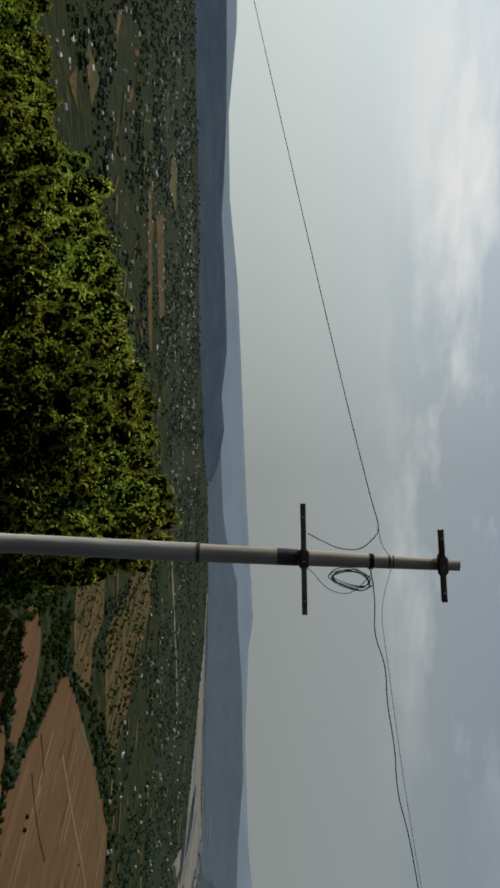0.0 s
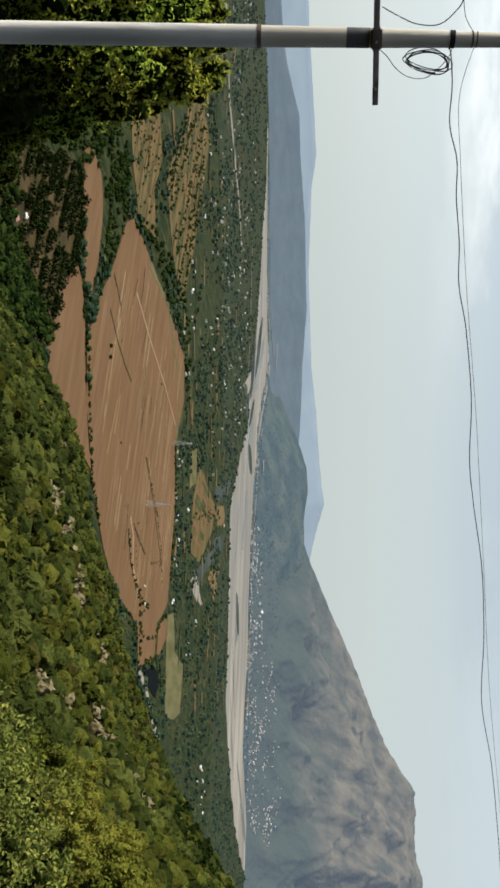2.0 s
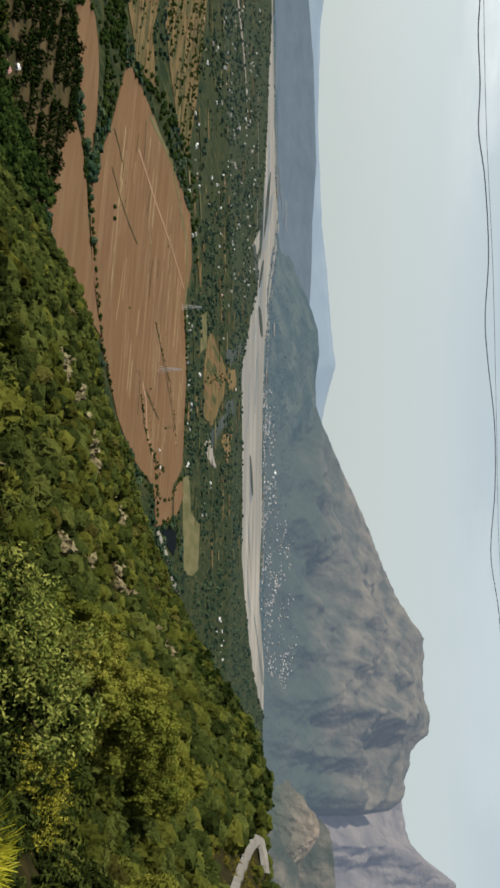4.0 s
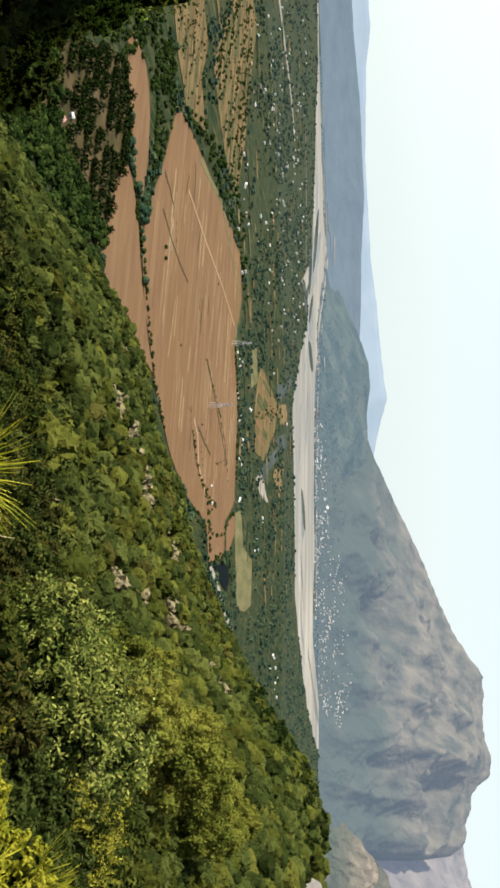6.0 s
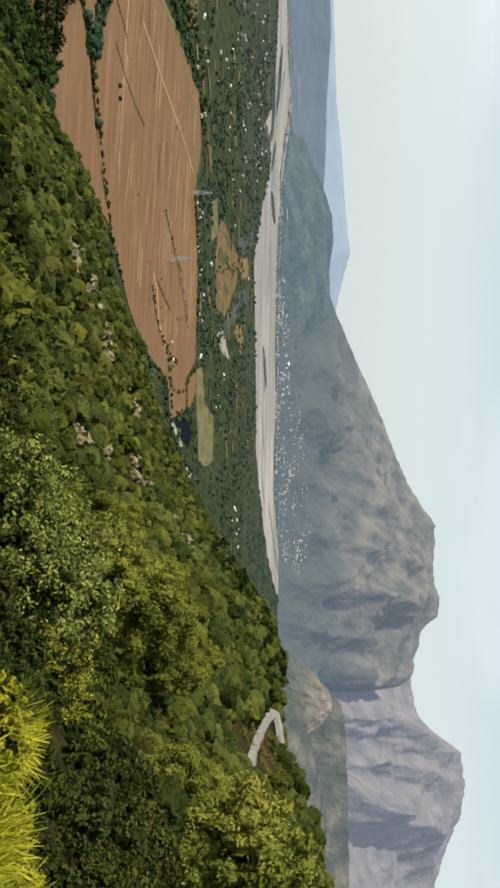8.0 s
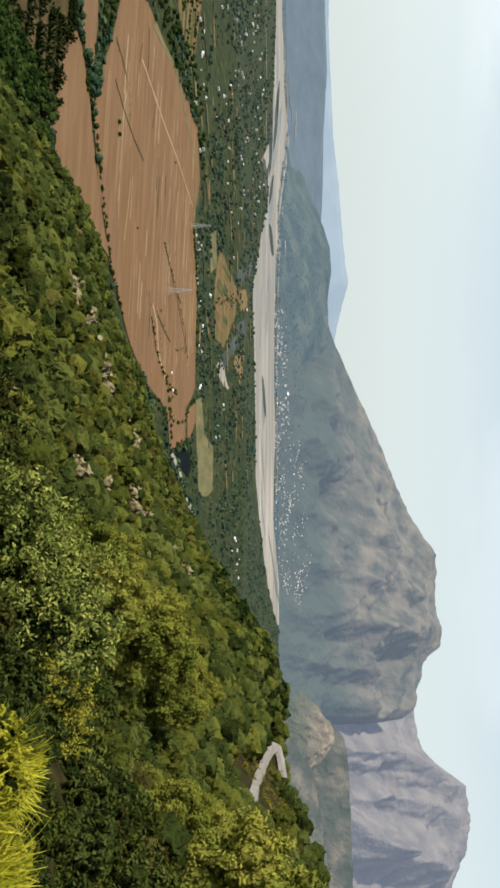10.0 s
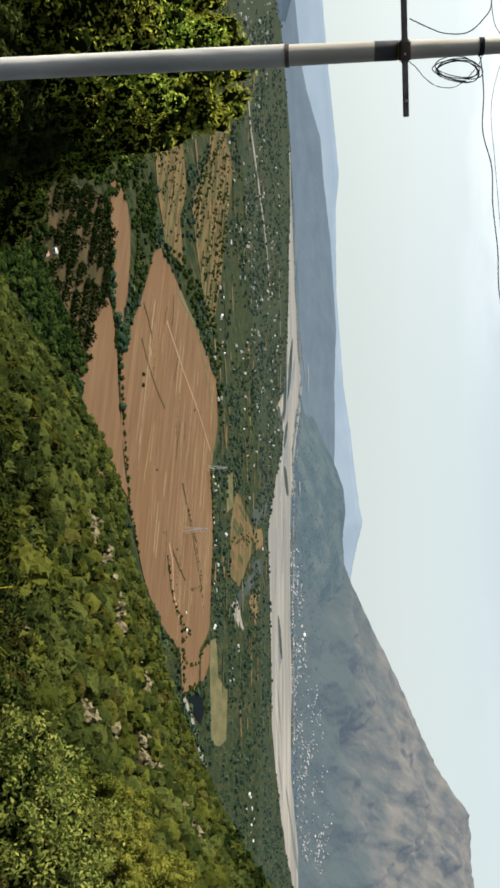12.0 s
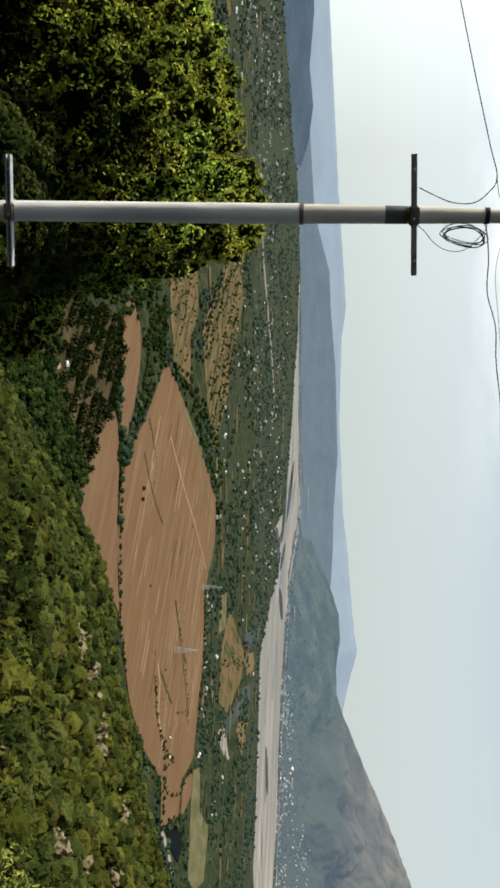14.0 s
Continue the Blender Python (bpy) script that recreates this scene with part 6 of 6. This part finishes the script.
village("-425,885 -428,924 -351,875 -466,936 -505,1043 -507,1079 -481,1160 -449,1120 -402,1185 -380,1143", 3, 14, 0.7, 1.1)
village("-624,1516 -714,1588 -688,1631 -686,2062 -328,1312 -740,1800", 3, 26, 0.9, 1.3)
village("-1013,2034 -1024,2177 -619,2476 -536,2484 -470,2593 -356,2319 -325,2025 -435,2230 -740,2370 -822,2120 -221,1970 -250,2628 -221,2249 113,2128 86,2199 153,2553 -480,2380 -560,2560 -330,2500 -900,2300 -760,2000 -100,2350 0,2700 -420,1850 -560,1250 -600,1400 -640,1750 -500,1500 -700,1900 -420,1650 -300,1750", 19, 110, 0.5, 1.1, FAR)


def far_house_shape(w, d, h, gable):
    """Walls and a roof with eaves, as quads."""
    v = [(sx * w / 2, sy * d / 2, z) for z in (-0.5, h) for sx, sy in ((-1, -1), (1, -1), (1, 1), (-1, 1))]
    f = [(0, 1, 5, 4), (1, 2, 6, 5), (2, 3, 7, 6), (3, 0, 4, 7)]
    e, t = 0.4, h + (d * 0.24 if gable else 0.3)
    v += [(-w / 2 - e, -d / 2 - e, h - 0.1), (w / 2 + e, -d / 2 - e, h - 0.1), (w / 2 + e, d / 2 + e, h - 0.1), (-w / 2 - e, d / 2 + e, h - 0.1)]
    k = 0.02 if gable else 1
    v += [(-w / 2 - e, -d / 2 * k, t), (w / 2 + e, -d / 2 * k, t), (w / 2 + e, d / 2 * k, t), (-w / 2 - e, d / 2 * k, t)]
    f += [(8, 9, 13, 12), (9, 10, 14, 13), (10, 11, 15, 14), (11, 8, 12, 15), (12, 13, 14, 15)]
    return np.array(v, float), np.array(f), np.array([0] * 4 + [1] * 5)


M_ROOF_I = material("mixed_roofs", [(0.2, (0.1872, 0.1584, 0.1440)), (0.5, (0.3600, 0.3384, 0.3168)), (0.8, (0.5328, 0.5184, 0.4968))], scale=0.02, island=0.8, rough=0.6)
M_WALL_I = material("mixed_house_walls", [(0.2, (0.1824, 0.1642, 0.1459)), (0.5, (0.3040, 0.2918, 0.2736)), (0.8, (0.4621, 0.4560, 0.4378))], scale=0.02, island=0.7)
village_shapes = [far_house_shape(7, 5.5, 3.2, True), far_house_shape(9, 6, 4.5, False), far_house_shape(12, 6, 3.6, True), far_house_shape(6, 6, 6.0, False)]
scatter("far_houses", far_houses, village_shapes, [M_WALL_I, M_ROOF_I], "small white and grey houses of far villages", "houses")


def transmission_tower(x, y, height=31.0):
    root = new("transmission_tower")
    root.location = (x, y, VALLEY + 0.8)

    def half(z):
        return 3.0 * (1 - z / height) ** 1.3 + 0.45

    for sx in (-1, 1):
        for sy in (-1, 1):
            part("leg", tube([(sx * half(z), sy * half(z), z) for z in np.linspace(-0.5, height, 9)], 0.16, 5), M_TOWER, root)
    levels = np.linspace(0.5, height - 0.5, 9)
    for z0, z1 in zip(levels, levels[1:]):
        bm = bmesh.new()
        for s in (-1, 1):
            tube([(-half(z0), s * half(z0), z0), (half(z1), s * half(z1), z1)], 0.1, 4, bm)
            tube([(half(z0), s * half(z0), z0), (-half(z1), s * half(z1), z1)], 0.1, 4, bm)
            tube([(s * half(z0), -half(z0), z0), (s * half(z1), half(z1), z1)], 0.1, 4, bm)
        part("bracing", bm, M_TOWER, root)
    for z, w in ((height * 0.66, 6.0), (height * 0.8, 5.0), (height * 0.93, 4.0)):
        bm = bmesh.new()
        tube([(-w, 0, z), (w, 0, z)], 0.16, 5, bm)
        tube([(-w, 0, z), (0, 0, z + 1.4), (w, 0, z)], 0.1, 4, bm)
        part("crossarm", bm, M_TOWER, root)
    root.rotation_euler = (0, 0, radians(25))
    return tagged(root, "pale steel lattice transmission tower in the field", "pylon", "transmission towers")


transmission_tower(638, 1046)
transmission_tower(612, 852)


# ---- the pipe mast with its crossbars and cables ----
MAST_Y = 2.783


def mast_x(z):
    return 0.331 + (z - 0.4) * 0.0385


mast = new("antenna_mast")
mast.location = (mast_x(-0.2), MAST_Y, -0.2)
base = Vector(mast.location)


def on_mast(z, dx=0.0, dy=0.0):
    return Vector((mast_x(z) + dx, MAST_Y + dy, z)) - base


bm = tube([on_mast(-0.5), on_mast(0.4), on_mast(1.39)], [0.0345, 0.0338, 0.0328], 28)
part("lower_pipe", bm, M_STEEL, mast)
bm = tube([on_mast(1.388), on_mast(1.75), on_mast(2.27)], [0.0312, 0.0275, 0.0185], 28)
part("upper_pipe", bm, M_STEEL_B, mast, "thinner beige upper pipe of the mast")
part("joint_band", tube([on_mast(1.383), on_mast(1.396)], 0.0343, 28), M_BAR, mast, "dark band at the pipe joint")
part("clip", tube([on_mast(1.966), on_mast(1.981)], 0.0256, 24), M_CABLE, mast, "black cable clip")
part("wire_tie", tube([on_mast(2.030), on_mast(2.036)], 0.0232, 24), M_BAR, mast)
part("wire_tie", tube([on_mast(2.044), on_mast(2.048)], 0.0230, 24), M_BAR, mast)
# a short dark grey ring just outside the pipe, below the crossbar
part("grey_band", tube([on_mast(1.655), on_mast(1.70), on_mast(1.725)], [0.0288, 0.0285, 0.0282], 24), M_GREY_BAND, mast,
     "dark grey band on the pipe below the crossbar")
tagged(mast, "galvanised pipe mast with three short crossbars", "mast")


def crossbar(z, half, tilt, mat, name="crossbar", twin=False):
    bm = bmesh.new()
    m = Matrix.Translation(on_mast(z, 0, -0.036)) @ pose(0, 0, 0, 0, tilt, 0)
    box(bm, m @ pose(0, 0.014 if twin else 0, 0), (half * 2, 0.004, 0.016), 0.001)
    if twin:
        for s in (-1, 1):
            box(bm, m @ pose(0, -0.003, s * 0.0065), (half * 2, 0.006, 0.005), 0.001)
    box(bm, m @ pose(0, 0.009, -0.0072), (half * 2, 0.018, 0.003), 0.0008)
    box(bm, m @ pose(0, 0.009, 0.0072), (half * 2, 0.018, 0.003), 0.0008)
    bar = part(name, bm, mat, mast, "rusty channel iron crossbar")
    for u in (-0.75, 0.04, 0.75):
        bm = bmesh.new()
        bmesh.ops.create_cone(bm, segments=10, radius1=0.005, radius2=0.004, depth=0.006, cap_ends=True, matrix=m @ pose(u * half, -0.004, 0, 90, 0, 0))
        part("bolt", bm, M_BOLT, bar)
    ring = [m @ Vector((0.0335 * math.cos(t), 0.036 + 0.0365 * math.sin(t), 0)) for t in np.linspace(-0.4, math.pi + 0.4, 16)]
    part("clamp", tube(ring, 0.006, 8), M_BAR, bar, "dark u-bolt clamp")
    bm = bmesh.new()
    box(bm, m @ pose(0, 0.004, 0), (0.062, 0.02, 0.034), 0.005)
    part("saddle", bm, M_BAR, bar)
    return bar


crossbar(1.745, 0.186, -1.5, M_BAR_L)
crossbar(2.208, 0.121, -3.8, M_BAR)
crossbar(0.417, 0.181, 7.4, M_BAR_Z, twin=True)


def cable(name, pts, radius, mat, label, steps=10, category="cable", parent=None):
    """A round cable through points, smoothed."""
    p = [Vector(q) for q in pts]
    out = []
    for i in range(len(p) - 1):
        p0, p1, p2, p3 = p[max(i - 1, 0)], p[i], p[i + 1], p[min(i + 2, len(p) - 1)]
        for k in range(steps):
            t = k / steps
            out.append(0.5 * ((2 * p1) + (p2 - p0) * t + (2 * p0 - 5 * p1 + 4 * p2 - p3) * t * t + (3 * p1 - p0 - 3 * p2 + p3) * t ** 3))
    out.append(p[-1])
    return tagged(part(name, tube(out, radius, 6), mat), label, category)


cable("cable", [(0.41, 2.75, 1.96), (0.43, 2.75, 1.97), (0.52, 2.75, 1.982), (0.63, 2.75, 1.985), (0.74, 2.75, 2.018), (0.86, 2.75, 2.028), (1.01, 2.75, 2.052), (1.16, 2.75, 2.066),
                (1.33, 2.75, 2.108), (1.61, 2.75, 2.156), (1.88, 2.75, 2.178), (2.09, 2.75, 2.216), (2.42, 2.75, 2.286), (2.80, 2.75, 2.338), (3.24, 2.75, 2.378), (3.69, 2.75, 2.478),
                (4.31, 2.75, 2.588), (4.74, 2.75, 2.66), (7, 2.75, 3.05), (12, 2.75, 3.9)], 0.0018, M_CABLE, "thin black kinked cable running off from the mast")
cable("cable", [(0.40, 2.756, 2.04), (0.55, 2.756, 2.008), (0.74, 2.756, 2.03), (1.16, 2.756, 2.092), (1.7, 2.756, 2.185), (2.42, 2.756, 2.295), (3.24, 2.756, 2.42), (4.74, 2.756, 2.69),
                (7, 2.756, 3.08), (12, 2.756, 3.95)], 0.0009, M_CABLE_G, "thin grey support wire beside the black cable")
cable("cable", [(0.297, 2.75, 1.758), (0.327, 2.75, 1.817), (0.345, 2.75, 1.864), (0.348, 2.75, 1.925), (0.319, 2.75, 1.968), (0.272, 2.75, 1.992), (0.16, 2.82, 1.970), (-0.178, 3.03, 1.907),
                (-0.923, 3.5, 1.78), (-2.37, 4.4, 1.54), (-6, 6.67, 0.95), (-12, 10.4, 0.0)], 0.0017, M_CABLE, "thin black cable looping from the crossbar towards the trees")
cable("cable", [(0.272, 2.752, 1.992), (0.33, 2.76, 2.005), (0.372, 2.765, 2.033)], 0.0012, M_CABLE_G, "short grey tie wire on the mast")
ring = []
for i in range(5 * 14 + 1):
    t = i / 14 * math.tau
    k = i / 70
    ring.append((0.441 + (0.030 + 0.007 * math.sin(i * 0.45)) * math.cos(t) + 0.008 * math.sin(k * 9) + 0.004,
                 2.742 + 0.006 * math.sin(t * 0.7 + 1), 1.9 + (0.068 - 0.007 * k + 0.004 * math.sin(i * 0.31)) * math.sin(t + 0.35) + 0.006 * math.cos(k * 7)))
cable("cable", ring, 0.0016, M_CABLE, "coiled spare black cable hung on the mast", 3, "cable coil")
cable("cable", [(0.412, 2.75, 1.757), (0.432, 2.748, 1.78), (0.463, 2.745, 1.806), (0.489, 2.742, 1.847), (0.49, 2.74, 1.903), (0.442, 2.745, 1.959), (0.41, 2.75, 1.972)], 0.0012, M_CABLE,
      "thin black lead from the crossbar to the coil")
